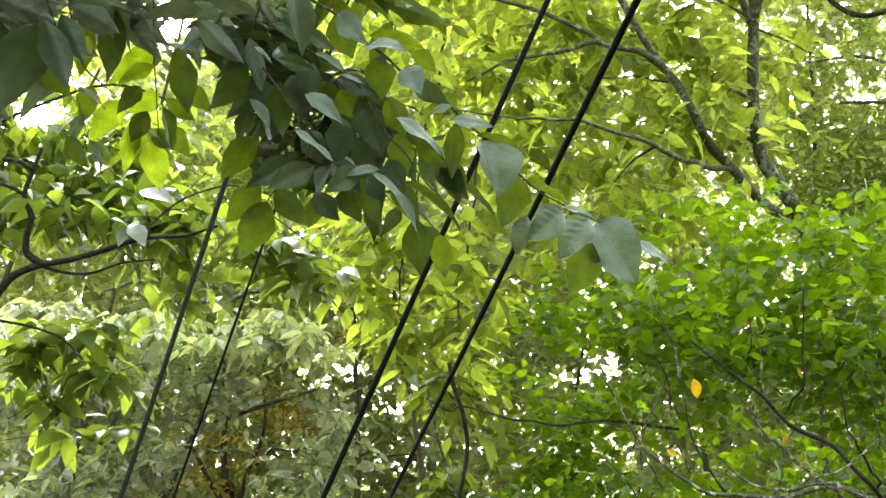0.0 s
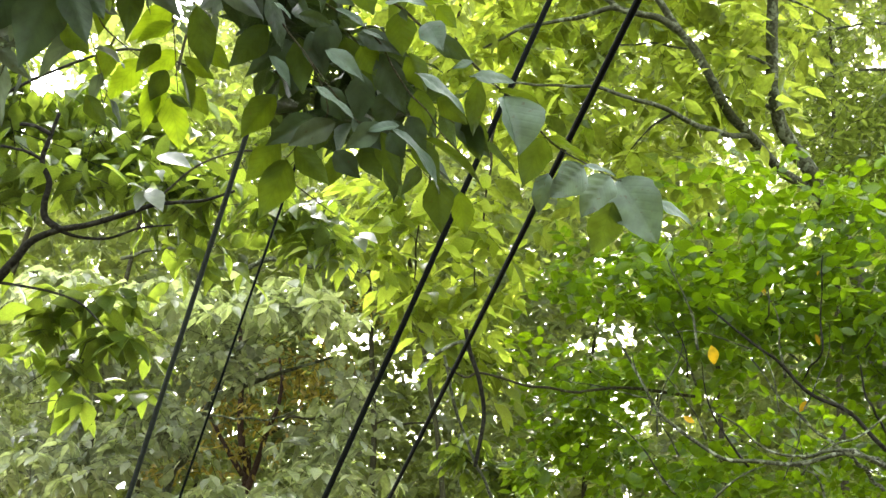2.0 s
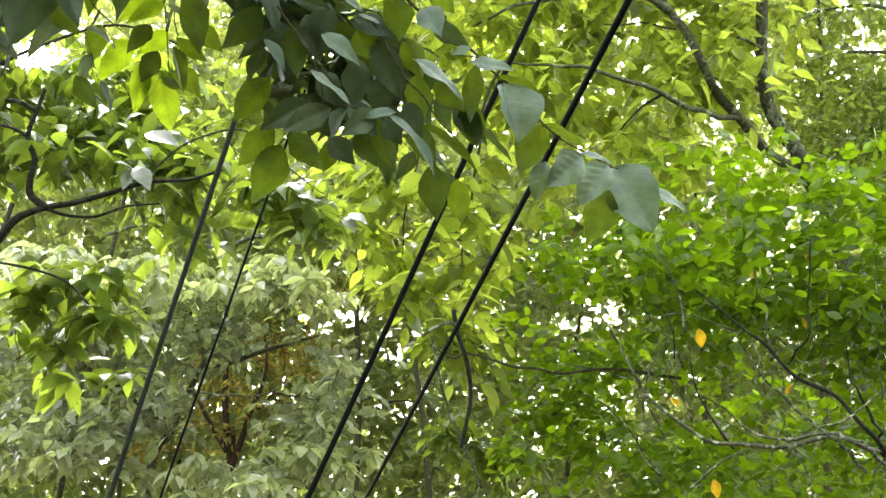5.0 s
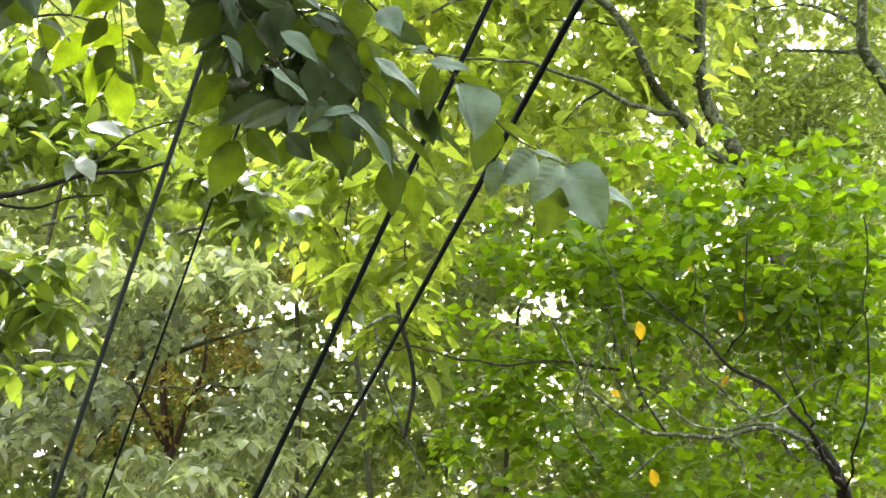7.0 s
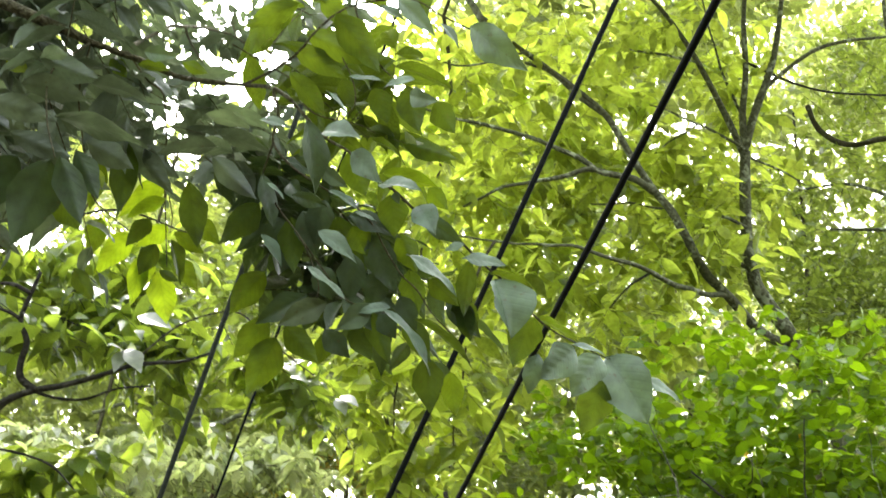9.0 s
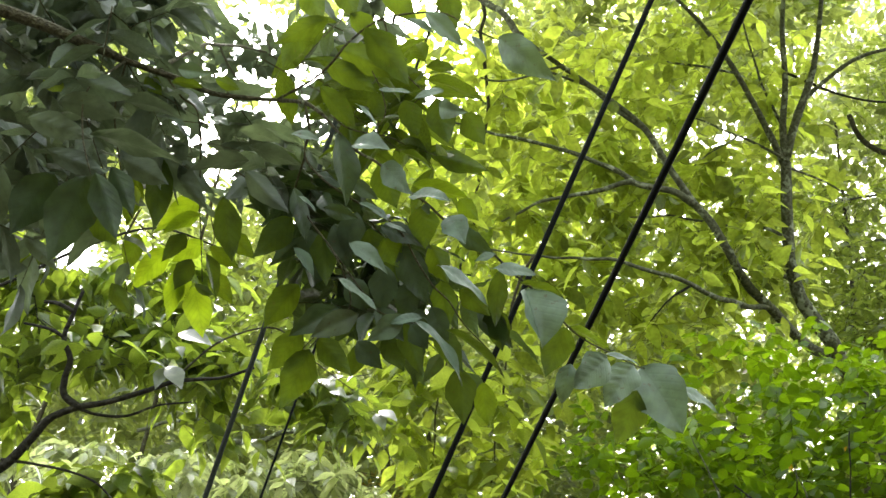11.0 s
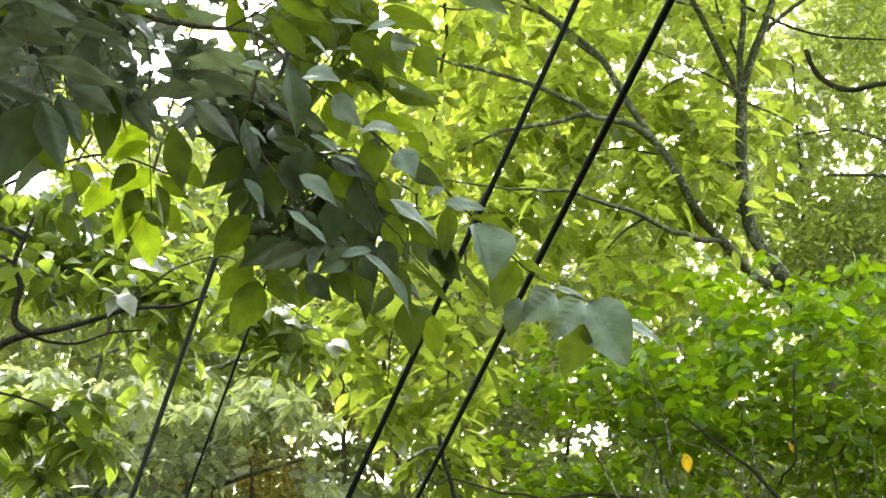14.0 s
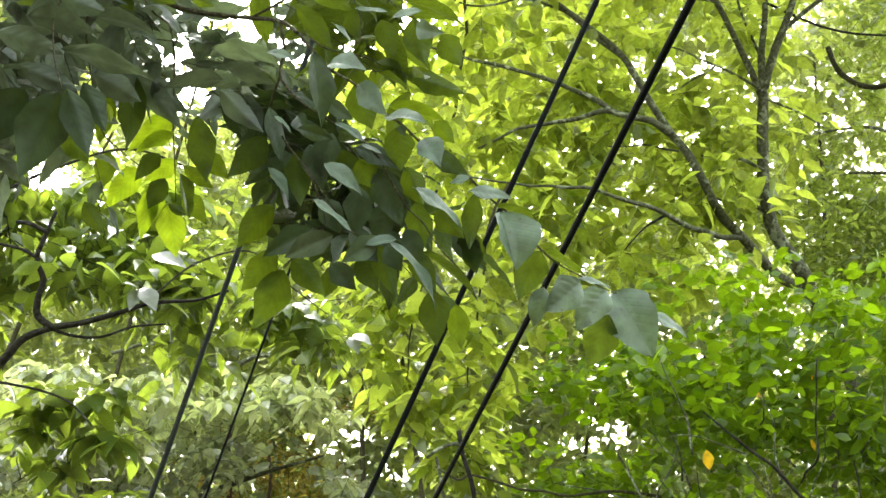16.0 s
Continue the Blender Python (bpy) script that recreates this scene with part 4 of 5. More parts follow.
# ---- leafy tree on the left with the dark crooked limb ----
def build_left_tree():
    foot = site(-330, 760, 5.6)
    t = thing("left_tree", (foot.x, foot.y, 0), "tree with a crooked dark limb and large drooping glossy green leaves", "tree")
    D = 5.15
    obj("trunk", limb_mesh("trunk", [(foot.x, foot.y, -0.1), site(-330, 760, D), site(-320, 500, D), site(-330, 200, D), site(-360, -100, D)], 0.12, 0.07, sides=10), B_DARK, t)
    limb("limb", t, [(-325, 640, D), (-180, 610, D), (-70, 580, D), (-12, 528, D), (22, 490, D), (70, 470, D), (125, 460, D), (185, 443, D), (240, 425, D), (285, 420, D), (330, 417, D), (385, 400, D)], 0.032, 0.006, B_DARK, power=0.6)
    limb("limb", t, [(75, 470, D), (48, 448, D), (47, 420, D), (56, 385, D), (44, 345, D), (60, 300, D), (75, 262, D)], 0.019, 0.008, B_DARK)
    limb("twig", t, [(44, 345, D), (15, 330, D), (-30, 320, D)], 0.010, 0.006, B_DARK)
    limb("twig", t, [(60, 300, D), (30, 285, D), (5, 282, D)], 0.012, 0.008, B_DARK)
    limb("twig", t, [(70, 470, D), (110, 482, D), (160, 484, D), (215, 466, D), (275, 460, D)], 0.009, 0.004, B_DARK)
    limb("twig", t, [(-60, 560, D), (0, 568, D), (60, 580, D), (110, 600, D), (150, 640, D)], 0.008, 0.004, B_DARK)
    limb("twig", t, [(240, 425, D), (270, 395, D), (330, 350, D), (420, 330, D), (480, 380, D), (560, 440, D)], 0.006, 0.003, B_TWIG)
    limb("twig", t, [(-320, 300, D), (-100, 260, D), (60, 190, D), (200, 150, D), (330, 190, D)], 0.010, 0.004, B_DARK)
    rows = [(150, 340, 5.7, 170, 70, 0.5, 110), (330, 380, 5.9, 130, 60, 0.4, 60), (-60, 400, 5.7, 120, 110, 0.5, 48), (470, 440, 5.9, 110, 45, 0.3, 34), (560, 480, 5.9, 60, 40, 0.3, 16),
            (60, 230, 6.0, 200, 90, 0.5, 100), (260, 250, 6.2, 120, 80, 0.4, 60), (-60, 200, 5.8, 120, 140, 0.5, 60), (300, 490, 6.0, 90, 30, 0.3, 14)]
    crown(t, rows, M_LEFT, 81, per=8, twig=0.40, length=0.175, width=0.42, droop=0.8, template=LONG, twig_r=0.0025, gaps=[(60, 205, 45, 36), *HIGH_GAPS], twig_mat=B_DARK, share=0.45)
    # a few blades that turn their glossy upper sides to the sky
    for bu, bv, tu, tv, w in [(226, 400, 196, 388, 0.50), (232, 396, 257, 438, 0.55), (228, 398, 209, 438, 0.50), (248, 338, 309, 361, 0.50), (600, 480, 616, 510, 0.50), (606, 475, 638, 494, 0.45), (126, 451, 166, 439, 0.40)]:
        p, q = site(bu, bv, 5.05), site(tu, tv, 4.95)
        a, ln = np.array((q - p).normalized()), (q - p).length
        me = leaves_mesh("leaf", np.array([p]), a[None], -np.array(AHEAD)[None] + np.array([[0.1, 0, 0.9]]), np.array([ln]), np.array([w]), blade(6, 2, widest=0.45, tip=1.7, fold=0.08, curl=0.12))
        obj("leaf", me, M_SHINY, t, "leaf with its glossy upper side turned to the sky")
    rows = [(185, 670, 5.5, 80, 60, 0.25, 12), (110, 585, 5.5, 140, 40, 0.25, 19), (20, 690, 5.5, 90, 60, 0.25, 12), (-110, 640, 5.5, 90, 110, 0.25, 16), (210, 740, 5.5, 30, 30, 0.2, 4), (90, 760, 5.5, 60, 30, 0.2, 5)]
    crown(t, rows, M_LEFT, 82, per=7, twig=0.2, length=0.17, width=0.50, droop=0.95, template=MID, twig_r=0.003, twig_mat=B_DARK, name="hanging_leaves", share=0.55, rosette=True)
    adopt(t)


build_left_tree()


# ---- overhead cables ----
def build_cable(points, r, mat, label, light_rim=True):
    a, b = site(*points[0]), site(*points[1])
    way = (b - a).normalized()
    p0, p1 = a - way * 2.2, b + way * 2.2
    line = []
    for i in range(25):
        s = i / 24
        q = p0.lerp(p1, s)
        q.z -= 0.02 * 4 * s * (1 - s)
        line.append(q)
    c = obj("overhead_cable", limb_mesh("overhead_cable", line, r, r, sides=14, rough=0.03, n=3), mat)
    tagged(c, label, "cable", group="cables hanging through the trees")
    if light_rim:
        # pale strip added on the view's left edge, for its rim of light
        side = way.cross(AHEAD).normalized()
        if side.x > 0:
            side = -side
        obj("light_rim", limb_mesh("light_rim", [q + side * r * 0.97 - AHEAD * r * 0.25 for q in line], r * 0.13, r * 0.13, sides=6, rough=0.02, n=3), M_SKY_RIM, c, "thin pale strip added for the cable's sky-lit edge")
    return c


build_cable([(1024, 200, 2.95), (687, 882, 5.00)], 0.0087, M_CABLE, "thick black cable slanting through the leaves")
build_cable([(875, 200, 3.00), (567, 882, 3.03)], 0.0076, M_CABLE, "black cable slanting down behind the leaves")
build_cable([(438, 200, 3.72), (212, 882, 3.76)], 0.0083, M_DULL_CABLE, "dark grey cable slanting down past hanging leaves")
build_cable([(545, 200, 4.10), (305, 882, 4.15)], 0.0049, M_CABLE, "thin dark cable far behind the leaves", light_rim=False)


# ---- the near overhanging tree ----
def near_blade(seed, keel=0.0, broad=None, blunt=1.15, crinkle=1.0):
    """An ovate blade with a drawn-out tip, a keel, a curl along its length and a quilted, uneven skin."""
    rng = np.random.default_rng(seed)
    stations, half = 16, 4
    widest, fold, curl, wave = rng.uniform(0.33, 0.43), rng.uniform(0.05, 0.14), rng.uniform(0.06, 0.26), rng.uniform(0.010, 0.028)
    bend, ph = rng.uniform(-0.05, 0.05), rng.uniform(0, 6.28, 4)
    fold += keel
    widest = broad or widest
    wave *= crinkle
    vs, us = [], []
    for i in range(stations + 1):
        t = i / stations
        if t < widest:
            w = math.sin(t / widest * math.pi / 2) ** 0.8
        else:
            s = (t - widest) / (1 - widest)
            w = max(0.0, 0.86 * math.cos(s * math.pi / 2) ** blunt + 0.14 * (1 - s))
        for j in range(-half, half + 1):
            k = j / half
            edge = 1 + 0.05 * math.sin(13 * t + ph[0] + 2 * (k > 0)) + 0.03 * math.sin(29 * t + ph[1])
            x = 0.5 * k * w * (edge if abs(k) == 1 else 1) + bend * math.sin(math.pi * t)
            z = fold * abs(k) * w + 1.6 * curl * (t - t * t) - 0.05 * (k * w) ** 2
            z += wave * math.sin(t * 11 + ph[2] + 1.3 * k) * abs(k) + 0.5 * wave * math.sin(t * 40 - 7 * abs(k) + ph[3]) * (1 - k * k)
            vs.append((x, t, z))
            us.append((k * w, t))
    n = 2 * half + 1
    fs = []
    for i in range(stations):
        for j in range(n - 1):
            a, b, c, d = i * n + j, i * n + j + 1, (i + 1) * n + j + 1, (i + 1) * n + j
            fs += [(a, b, c), (a, c, d)]
    return np.array(vs), np.array(fs), np.array(us)


NEAR_BLADES = [near_blade(100 + k) for k in range(14)]
KEELED = near_blade(120, 0.34, broad=0.46, blunt=0.95)
OVATE = [near_blade(131 + k, broad=0.36, blunt=0.72, crinkle=1.5) for k in range(3)]


def build_near_tree():
    foot = Vector((-2.1, 1.1, 0))
    t = thing("overhanging_tree", foot, "tree whose leafy branch hangs close over the path", "tree")
    top = Vector((-2.05, 1.2, 3.4))
    obj("trunk", limb_mesh("trunk", [foot - Vector((0, 0, 0.1)), (-2.12, 1.1, 1.2), (-2.0, 1.15, 2.4), top, (-2.1, 1.3, 4.6)], 0.13, 0.08, sides=10), B_DARK, t)
    D = 2.45

    def bring(u):
        """How far the branch stands nearer or further along its length."""
        return float(np.interp(u, [400, 500, 880, 1130], [0.0, -0.17, -0.22, 0.28]))

    obj("limb", limb_mesh("limb", [top - Vector((0, 0, 0.3)), site(-420, -330, 2.3), site(-120, -270, D), site(60, -200, D), site(130, -168, D)], 0.022, 0.0085), B_TWIG, t)
    stems = [
        ([(130, -168, D), (181, -150, D), (223, -135, D), (285, -108, D), (346, -98, D), (407, -93, D), (458, -88, D), (491, -66, D)], 0.0085, 0.0042),
        ([(491, -66, D), (520, -32, D), (551, 0, D), (593, 25, D), (634, 67, D), (675, 94, D), (702, 119, D), (742, 157, D), (798, 189, D)], 0.0034, 0.0024),
        ([(798, 189, D), (834, 225, D), (870, 255, D), (926, 316, D), (961, 344, D), (1002, 365, D), (1049, 389, D), (1065, 393, D)], 0.0024, 0.0014),
        ([(458, -88, D), (467, -41, D), (460, 11, D), (497, 56, D), (553, 93, D), (594, 113, D), (636, 153, D), (657, 193, D), (688, 242, D), (718, 272, D), (744, 312, D), (790, 361, D), (813, 403, D)], 0.0030, 0.0012),
        ([(460, 11, D), (446, 57, D), (444, 83, D), (476, 135, D), (507, 175, D), (536, 234, D), (542, 284, D), (498, 325, D), (473, 354, D)], 0.0026, 0.0011),
        ([(507, 175, D), (557, 244, D), (598, 292, D), (638, 298, D), (663, 307, D)], 0.0020, 0.0010),
        ([(204, -140, D), (234, -99, D), (263, -73, D), (272, 4, 2.55), (272, 86, 2.58), (277, 168, 2.6), (281, 239, 2.6)], 0.0026, 0.0011),
        ([(130, -168, D), (112, -76, D), (126, 27, 2.5), (144, 110, 2.55), (181, 149, 2.6), (214, 175, 2.6)], 0.0028, 0.0012),
        ([(130, -168, D), (60, -117, 2.3), (53, -34, 2.2), (70, 40, 2.15)], 0.0028, 0.0014),
        ([(551, 0, D), (581, -33, D), (603, -64, D), (598, -106, D), (579, -147, D)], 0.0022, 0.0012),
        ([(504, -66, D), (540, -40, D), (611, -24, D), (640, -10, D)], 0.0020, 0.0010),
        ([(407, -93, D), (470, -130, D), (504, -161, D), (538, -203, D), (599, -245, D), (702, -255, D), (754, -228, D), (810, -201, D)], 0.0030, 0.0014),
        ([(599, -245, D), (621, -171, D), (662, -118, D), (703, -92, D)], 0.0020, 0.0010),
    ]
    for pts, r0, r1 in stems:
        limb("twig", t, [(u, v, d + bring(u)) for u, v, d in pts], r0, r1, B_TWIG, sides=6, n=5)
    count = [0]

    def leaf(bu, bv, tu, tv, w, mat, d=2.42, dd=0.0, under=False, roll=0, shape=None):
        """One leaf from stalk to tip; w is the breadth that it shows in the opening view, dd how far the tip comes
        nearer.
        A blade that shows little breadth is turned about its midrib to fit, the upper side towards the sky; a rolled
        one is keeled."""
        k = count[0]
        count[0] += 1
        d = d + bring((bu + tu) / 2)
        p, q = site(bu, bv, d), site(tu, tv, d - dd)
        ln = (q - p).length
        a = (q - p).normalized()
        n = (EYE - p).normalized()
        n = (n - a * n.dot(a)).normalized()
        ratio = w / 2000 * d / ln
        turn = math.degrees(math.acos(min(1, max(0.2, ratio / 0.42)))) if ratio < 0.36 else 0
        n1, n2 = (Matrix.Rotation(radians(s * turn), 3, a) @ n for s in (1, -1))
        n = max(n1, n2, key=lambda q: -q.z if under else q.z)
        if under:
            n = -n
        n = Matrix.Rotation(radians(roll or 8 * math.sin(k * 2.3)), 3, a) @ n
        me = leaves_mesh("leaf", np.array([p]), np.array([a]), np.array([n]), np.array([ln]), np.array([max(ratio, 0.42) if turn else ratio]), shape or (KEELED if roll else NEAR_BLADES[(k * 5) % 14]))
        return obj("leaf", me, mat, t)

    # P and B are the lit copies, S, O and V the shaded ones
    P, B, N, S, O, Y, G, V = M_NEAR_PALE, M_NEAR_BACKLIT, M_NEAR, M_NEAR_SHADED, M_NEAR_OLIVE, M_NEAR_LIME, M_NEAR_GREY, M_OVER
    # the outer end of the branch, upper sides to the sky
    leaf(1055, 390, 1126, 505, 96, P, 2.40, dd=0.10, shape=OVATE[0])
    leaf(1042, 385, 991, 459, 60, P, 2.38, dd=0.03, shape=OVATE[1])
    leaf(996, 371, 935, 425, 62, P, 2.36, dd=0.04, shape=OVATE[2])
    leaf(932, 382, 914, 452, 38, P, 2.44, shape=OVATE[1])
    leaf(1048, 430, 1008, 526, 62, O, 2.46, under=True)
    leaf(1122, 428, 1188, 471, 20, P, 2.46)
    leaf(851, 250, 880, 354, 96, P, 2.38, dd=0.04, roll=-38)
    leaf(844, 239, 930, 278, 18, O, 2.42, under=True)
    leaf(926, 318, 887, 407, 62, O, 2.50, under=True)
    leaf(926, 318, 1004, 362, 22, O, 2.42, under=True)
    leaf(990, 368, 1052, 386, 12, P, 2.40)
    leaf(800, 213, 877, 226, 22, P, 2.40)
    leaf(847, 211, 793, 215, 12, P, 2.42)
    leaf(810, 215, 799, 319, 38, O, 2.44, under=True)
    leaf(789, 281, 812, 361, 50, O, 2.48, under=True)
    leaf(769, 281, 831, 356, 44, S, 2.50)
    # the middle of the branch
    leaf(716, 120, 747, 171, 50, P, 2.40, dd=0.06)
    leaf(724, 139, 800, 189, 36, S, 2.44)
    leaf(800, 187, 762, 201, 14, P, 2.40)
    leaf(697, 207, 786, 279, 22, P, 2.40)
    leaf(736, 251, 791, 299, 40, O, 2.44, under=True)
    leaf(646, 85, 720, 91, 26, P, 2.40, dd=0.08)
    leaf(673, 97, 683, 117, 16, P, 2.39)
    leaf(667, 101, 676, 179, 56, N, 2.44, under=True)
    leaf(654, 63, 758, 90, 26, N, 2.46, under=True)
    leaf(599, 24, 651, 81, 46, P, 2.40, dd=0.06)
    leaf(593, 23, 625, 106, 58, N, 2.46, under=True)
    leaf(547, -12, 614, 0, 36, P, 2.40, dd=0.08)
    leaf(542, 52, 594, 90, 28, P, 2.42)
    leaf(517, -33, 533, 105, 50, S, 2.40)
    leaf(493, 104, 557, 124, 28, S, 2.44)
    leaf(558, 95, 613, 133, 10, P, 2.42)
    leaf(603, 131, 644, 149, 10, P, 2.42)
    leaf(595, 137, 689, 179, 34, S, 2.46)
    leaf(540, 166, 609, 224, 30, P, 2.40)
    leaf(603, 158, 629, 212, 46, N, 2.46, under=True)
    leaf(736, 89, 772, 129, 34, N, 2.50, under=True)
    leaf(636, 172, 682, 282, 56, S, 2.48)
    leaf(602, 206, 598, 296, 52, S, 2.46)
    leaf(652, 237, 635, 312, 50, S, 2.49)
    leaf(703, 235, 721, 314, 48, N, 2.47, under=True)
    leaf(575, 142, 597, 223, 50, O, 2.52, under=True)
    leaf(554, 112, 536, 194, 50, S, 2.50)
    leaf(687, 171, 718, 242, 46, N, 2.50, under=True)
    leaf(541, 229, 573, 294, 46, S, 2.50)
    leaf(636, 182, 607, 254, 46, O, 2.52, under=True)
    # the hanging inner end of the branch
    leaf(441, 67, 465, 168, 36, S, 2.42)
    leaf(439, 122, 368, 195, 54, O, 2.44, under=True)
    leaf(442, 175, 479, 235, 22, P, 2.44)
    leaf(447, 82, 481, 113, 8, P, 2.42)
    leaf(494, 143, 501, 245, 50, O, 2.50, under=True)
    leaf(474, 144, 466, 215, 44, S, 2.50)
    leaf(514, 133, 541, 214, 50, S, 2.50)
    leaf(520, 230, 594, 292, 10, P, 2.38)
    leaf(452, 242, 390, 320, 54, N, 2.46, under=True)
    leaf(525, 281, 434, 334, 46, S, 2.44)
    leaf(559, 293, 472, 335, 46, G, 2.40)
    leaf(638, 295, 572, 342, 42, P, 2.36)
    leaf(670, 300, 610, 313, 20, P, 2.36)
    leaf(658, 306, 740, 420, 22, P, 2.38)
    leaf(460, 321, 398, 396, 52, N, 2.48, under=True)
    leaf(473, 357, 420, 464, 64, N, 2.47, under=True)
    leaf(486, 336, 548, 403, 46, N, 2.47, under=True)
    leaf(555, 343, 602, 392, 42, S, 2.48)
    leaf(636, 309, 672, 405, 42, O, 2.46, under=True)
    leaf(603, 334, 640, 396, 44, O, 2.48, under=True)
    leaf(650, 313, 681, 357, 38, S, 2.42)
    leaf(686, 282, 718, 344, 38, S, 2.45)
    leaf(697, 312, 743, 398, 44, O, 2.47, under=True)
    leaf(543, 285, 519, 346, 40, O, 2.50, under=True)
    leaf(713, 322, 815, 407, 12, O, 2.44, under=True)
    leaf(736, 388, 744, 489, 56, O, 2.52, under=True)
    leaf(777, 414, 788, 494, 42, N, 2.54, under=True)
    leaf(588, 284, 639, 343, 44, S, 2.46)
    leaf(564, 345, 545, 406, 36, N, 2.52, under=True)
    # leaves on the inner twigs, most in the backlit copy
    leaf(191, 6, 188, 152, 52, O, 2.50, under=True)
    leaf(277, 81, 190, 152, 42, B, 2.60, under=True)
    leaf(276, 116, 206, 152, 26, B, 2.58, under=True)
    leaf(250, 153, 206, 203, 34, O, 2.56, under=True)
    leaf(281, 165, 224, 203, 36, B, 2.60, under=True)
    leaf(315, 84, 334, 205, 52, O, 2.54, under=True)
    leaf(217, 178, 153, 254, 46, B, 2.62, under=True)
    leaf(261, 197, 231, 253, 38, O, 2.58, under=True)
    leaf(236, 214, 219, 309, 36, B, 2.62, under=True)
    leaf(265, 245, 284, 339, 52, B, 2.58, under=True)
    leaf(286, 187, 305, 270, 26, O, 2.58, under=True)
    leaf(292, 174, 347, 215, 28, N, 2.60, under=True)
    leaf(267, 243, 303, 263, 18, O, 2.56, under=True)
    leaf(244, 210, 237, 281, 36, B, 2.64, under=True)
    leaf(295, 220, 337, 280, 36, N, 2.64, under=True)
    leaf(162, 151, 144, 222, 40, N, 2.66, under=True)
    leaf(323, 148, 375, 199, 36, N, 2.66, under=True)
    leaf(118, 240, 157, 299, 34, O, 2.60, under=True)
    leaf(77, 118, 124, 172, 46, N, 2.50, under=True)
    leaf(49, 111, 91, 151, 34, B, 2.60, under=True)
    leaf(158, 48, 141, 140, 40, N, 2.60, under=True)
    leaf(153, 63, 161, 98, 16, Y, 2.50, under=True)
    # large leaves over the path, in the shaded and veiled colours
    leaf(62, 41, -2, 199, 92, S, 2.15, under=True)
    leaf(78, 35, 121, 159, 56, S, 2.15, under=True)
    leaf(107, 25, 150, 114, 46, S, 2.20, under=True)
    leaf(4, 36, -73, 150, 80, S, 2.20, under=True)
    leaf(-12, -7, 100, 39, 44, V, 2.20, under=True)
    leaf(66, -34, 237, 21, 46, V, 2.25, under=True)
    leaf(5, -95, 134, -60, 44, V, 2.25, under=True)
    leaf(129, -94, 237, -57, 32, V, 2.30, under=True)
    leaf(361, 18, 250, 34, 34, V, 2.30, under=True)
    leaf(351, 34, 434, 113, 42, V, 2.30, under=True)
    leaf(-51, -65, 73, -24, 50, V, 2.25, under=True)
    leaf(38, -139, 152, -99, 46, V, 2.30, under=True)
    leaf(358, -8, 461, 32, 30, V, 2.40, under=True)
    leaf(125, 10, 213, 60, 50, V, 2.30, under=True)
    leaf(225, -153, 285, -143, 30, P, 2.40)
    leaf(214, -128, 276, -116, 20, O, 2.40, under=True)
    leaf(294, -133, 341, -113, 24, O, 2.40, under=True)
    leaf(433, -31, 490, -15, 18, P, 2.40)
    leaf(338, -38, 420, -13, 30, V, 2.45, under=True)
    leaf(-23, -142, 19, -112, 34, Y, 2.40, under=True)
    leaf(167, -139, 198, -103, 30, N, 2.50, under=True)
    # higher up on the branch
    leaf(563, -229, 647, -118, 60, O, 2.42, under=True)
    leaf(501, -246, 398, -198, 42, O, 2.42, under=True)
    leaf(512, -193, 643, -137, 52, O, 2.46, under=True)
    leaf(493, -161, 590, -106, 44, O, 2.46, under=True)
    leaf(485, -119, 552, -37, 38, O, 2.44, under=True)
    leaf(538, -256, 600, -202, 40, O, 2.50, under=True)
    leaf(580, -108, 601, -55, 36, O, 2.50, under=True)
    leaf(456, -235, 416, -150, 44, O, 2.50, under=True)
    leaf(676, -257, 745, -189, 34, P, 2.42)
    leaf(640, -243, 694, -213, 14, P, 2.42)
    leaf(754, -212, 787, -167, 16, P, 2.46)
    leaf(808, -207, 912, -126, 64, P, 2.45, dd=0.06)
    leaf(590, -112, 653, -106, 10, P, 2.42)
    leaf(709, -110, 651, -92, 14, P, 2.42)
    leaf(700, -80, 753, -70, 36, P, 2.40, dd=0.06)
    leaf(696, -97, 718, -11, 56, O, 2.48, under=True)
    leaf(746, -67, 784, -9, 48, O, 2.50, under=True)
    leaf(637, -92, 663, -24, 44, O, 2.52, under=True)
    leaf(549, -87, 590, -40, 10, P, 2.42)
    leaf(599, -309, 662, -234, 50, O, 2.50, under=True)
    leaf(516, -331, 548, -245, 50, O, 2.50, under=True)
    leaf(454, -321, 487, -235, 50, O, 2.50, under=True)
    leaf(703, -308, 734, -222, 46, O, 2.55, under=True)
    # leaves behind them in the shaded copies, hanging outwards along the branch
    rng = np.random.default_rng(91)

    def fill(rows, mat, pieces, blades):
        u, v, d = blobs(rows, rng)
        lv, ends = sprays(sites(u, v, d), rng, 8, 0.27, 0.14, 0.36, 0.45, flat=0.72, lean=(0.7, -0.1, -0.3))
        lv = cut(lv, NEAR_GAPS, rng)
        single_leaves(t, [x[:pieces] for x in lv], NEAR_BLADES[blades[0]], mat)
        if len(lv[0]) > pieces:
            c = obj("crown", leaves_mesh("crown", *[x[pieces:] for x in lv], NEAR_BLADES[blades[1]]), mat, t)
            c["kind"] = "stuff"
        c = obj("brushwood", twigs_mesh("brushwood", ends, 0.002), B_TWIG, t)
        c["kind"] = "stuff"

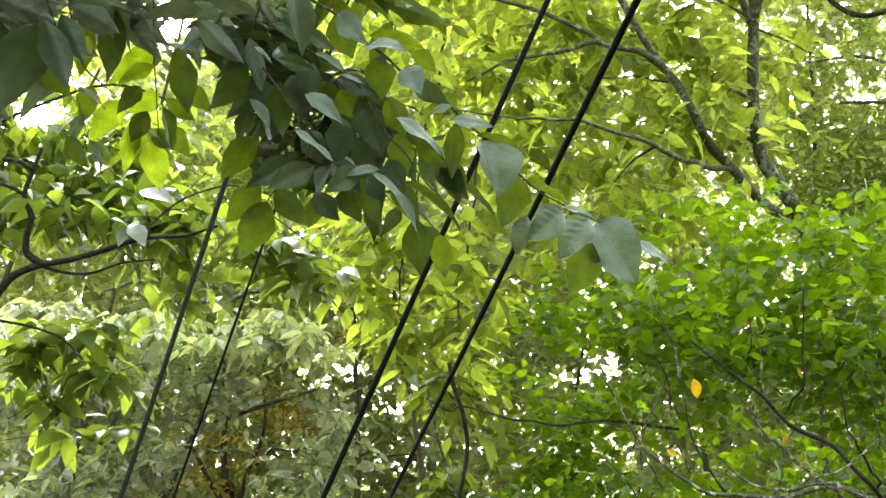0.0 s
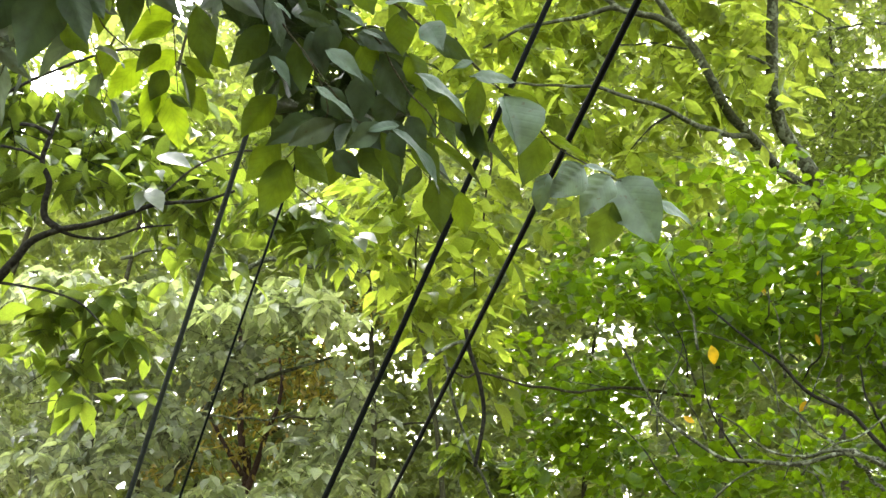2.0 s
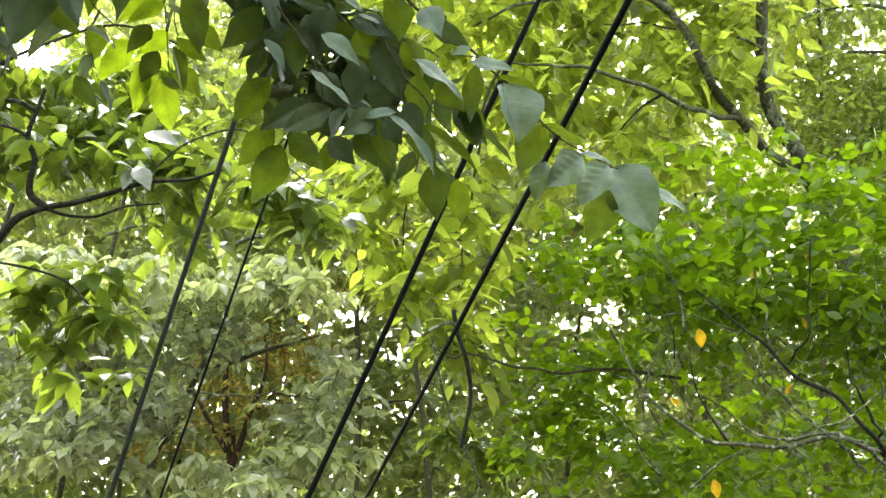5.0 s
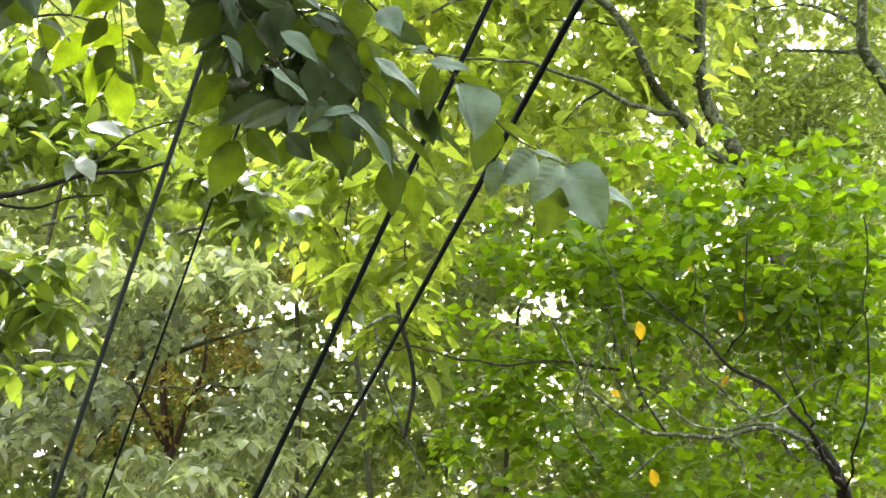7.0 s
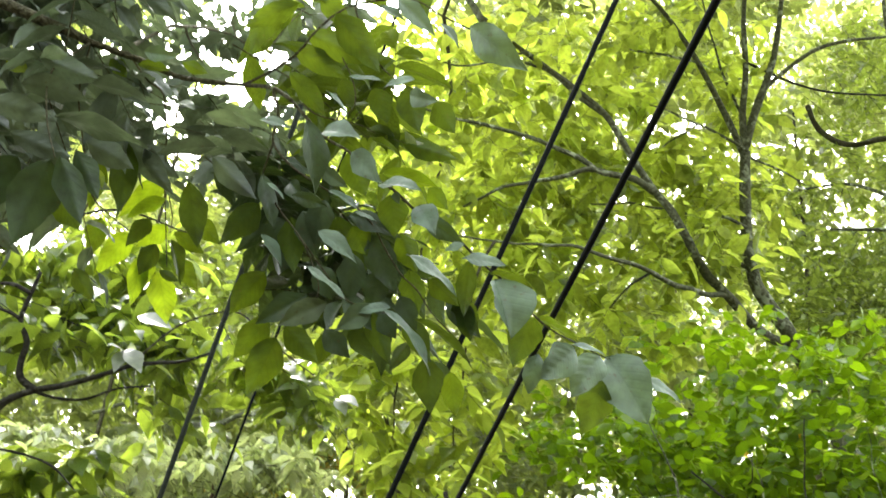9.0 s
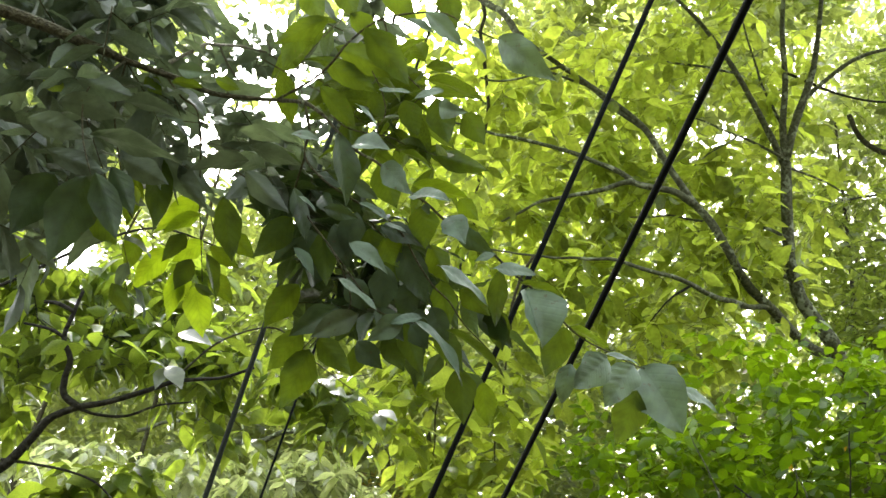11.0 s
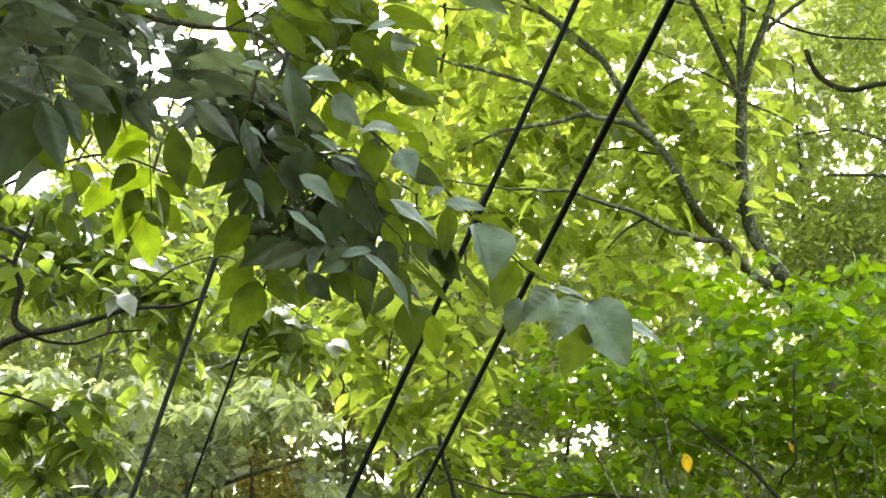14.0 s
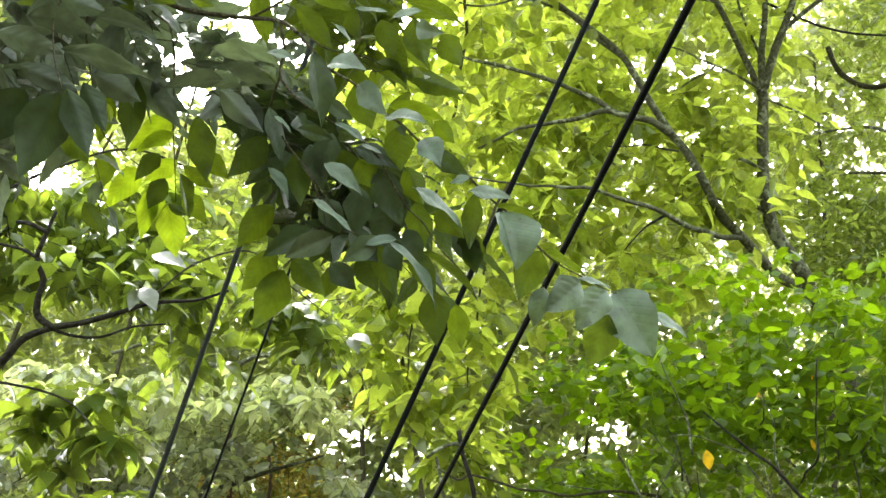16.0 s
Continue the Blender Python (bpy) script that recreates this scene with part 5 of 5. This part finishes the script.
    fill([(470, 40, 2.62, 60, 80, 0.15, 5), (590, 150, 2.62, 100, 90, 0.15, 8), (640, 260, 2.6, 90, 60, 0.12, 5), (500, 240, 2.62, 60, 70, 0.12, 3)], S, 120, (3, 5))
    fill([(560, -150, 2.65, 150, 100, 0.25, 9), (640, -60, 2.7, 110, 70, 0.2, 4)], O, 60, (10, 2))
    fill([(40, -120, 2.6, 200, 90, 0.35, 13), (-60, 40, 2.5, 110, 130, 0.3, 9), (120, -270, 2.7, 150, 60, 0.35, 7), (-70, -220, 2.8, 170, 90, 0.3, 15), (100, -310, 2.8, 160, 60, 0.3, 11), (150, 20, 2.6, 110, 50, 0.25, 3), (370, 20, 2.65, 70, 40, 0.2, 2),
          (60, -70, 3.1, 190, 130, 0.3, 17), (260, -40, 3.2, 150, 110, 0.3, 11), (420, -30, 3.2, 110, 70, 0.3, 5), (540, -190, 3.2, 110, 80, 0.3, 5), (180, -260, 3.2, 220, 60, 0.3, 6)], V, 120, (8, 7))
    # fine sprays high over the opening, which break the sky up
    limb("twig", t, [(181, -150, D), (300, -190, 3.2), (400, -170, 3.9), (480, -110, 4.2), (540, -60, 4.3)], 0.006, 0.002, B_TWIG, wander=0.03, sides=6, n=5)
    limb("twig", t, [(300, -190, 3.2), (350, -110, 3.8), (370, -20, 4.0), (360, 60, 4.1)], 0.004, 0.002, B_TWIG, wander=0.03, sides=6, n=5)
    limb("twig", t, [(400, -170, 3.9), (390, -240, 4.0), (340, -290, 4.1)], 0.003, 0.0015, B_TWIG, wander=0.03, sides=6, n=5)
    rows = [(430, -70, 4.1, 120, 110, 0.3, 32), (370, -190, 4.1, 130, 60, 0.3, 24), (330, 20, 4.1, 100, 80, 0.3, 20), (230, -60, 4.1, 120, 90, 0.3, 26), (100, -60, 4.1, 120, 90, 0.3, 16), (530, -190, 4.1, 80, 60, 0.3, 8)]
    crown(t, rows, M_OVER, 93, per=7, twig=0.24, length=0.085, width=0.40, droop=0.4, template=MID, twig_r=0.0016, name="high_sprays", pieces=0, gaps=NEAR_GAPS[:7], flat=0.75)
    adopt(t)


build_near_tree()
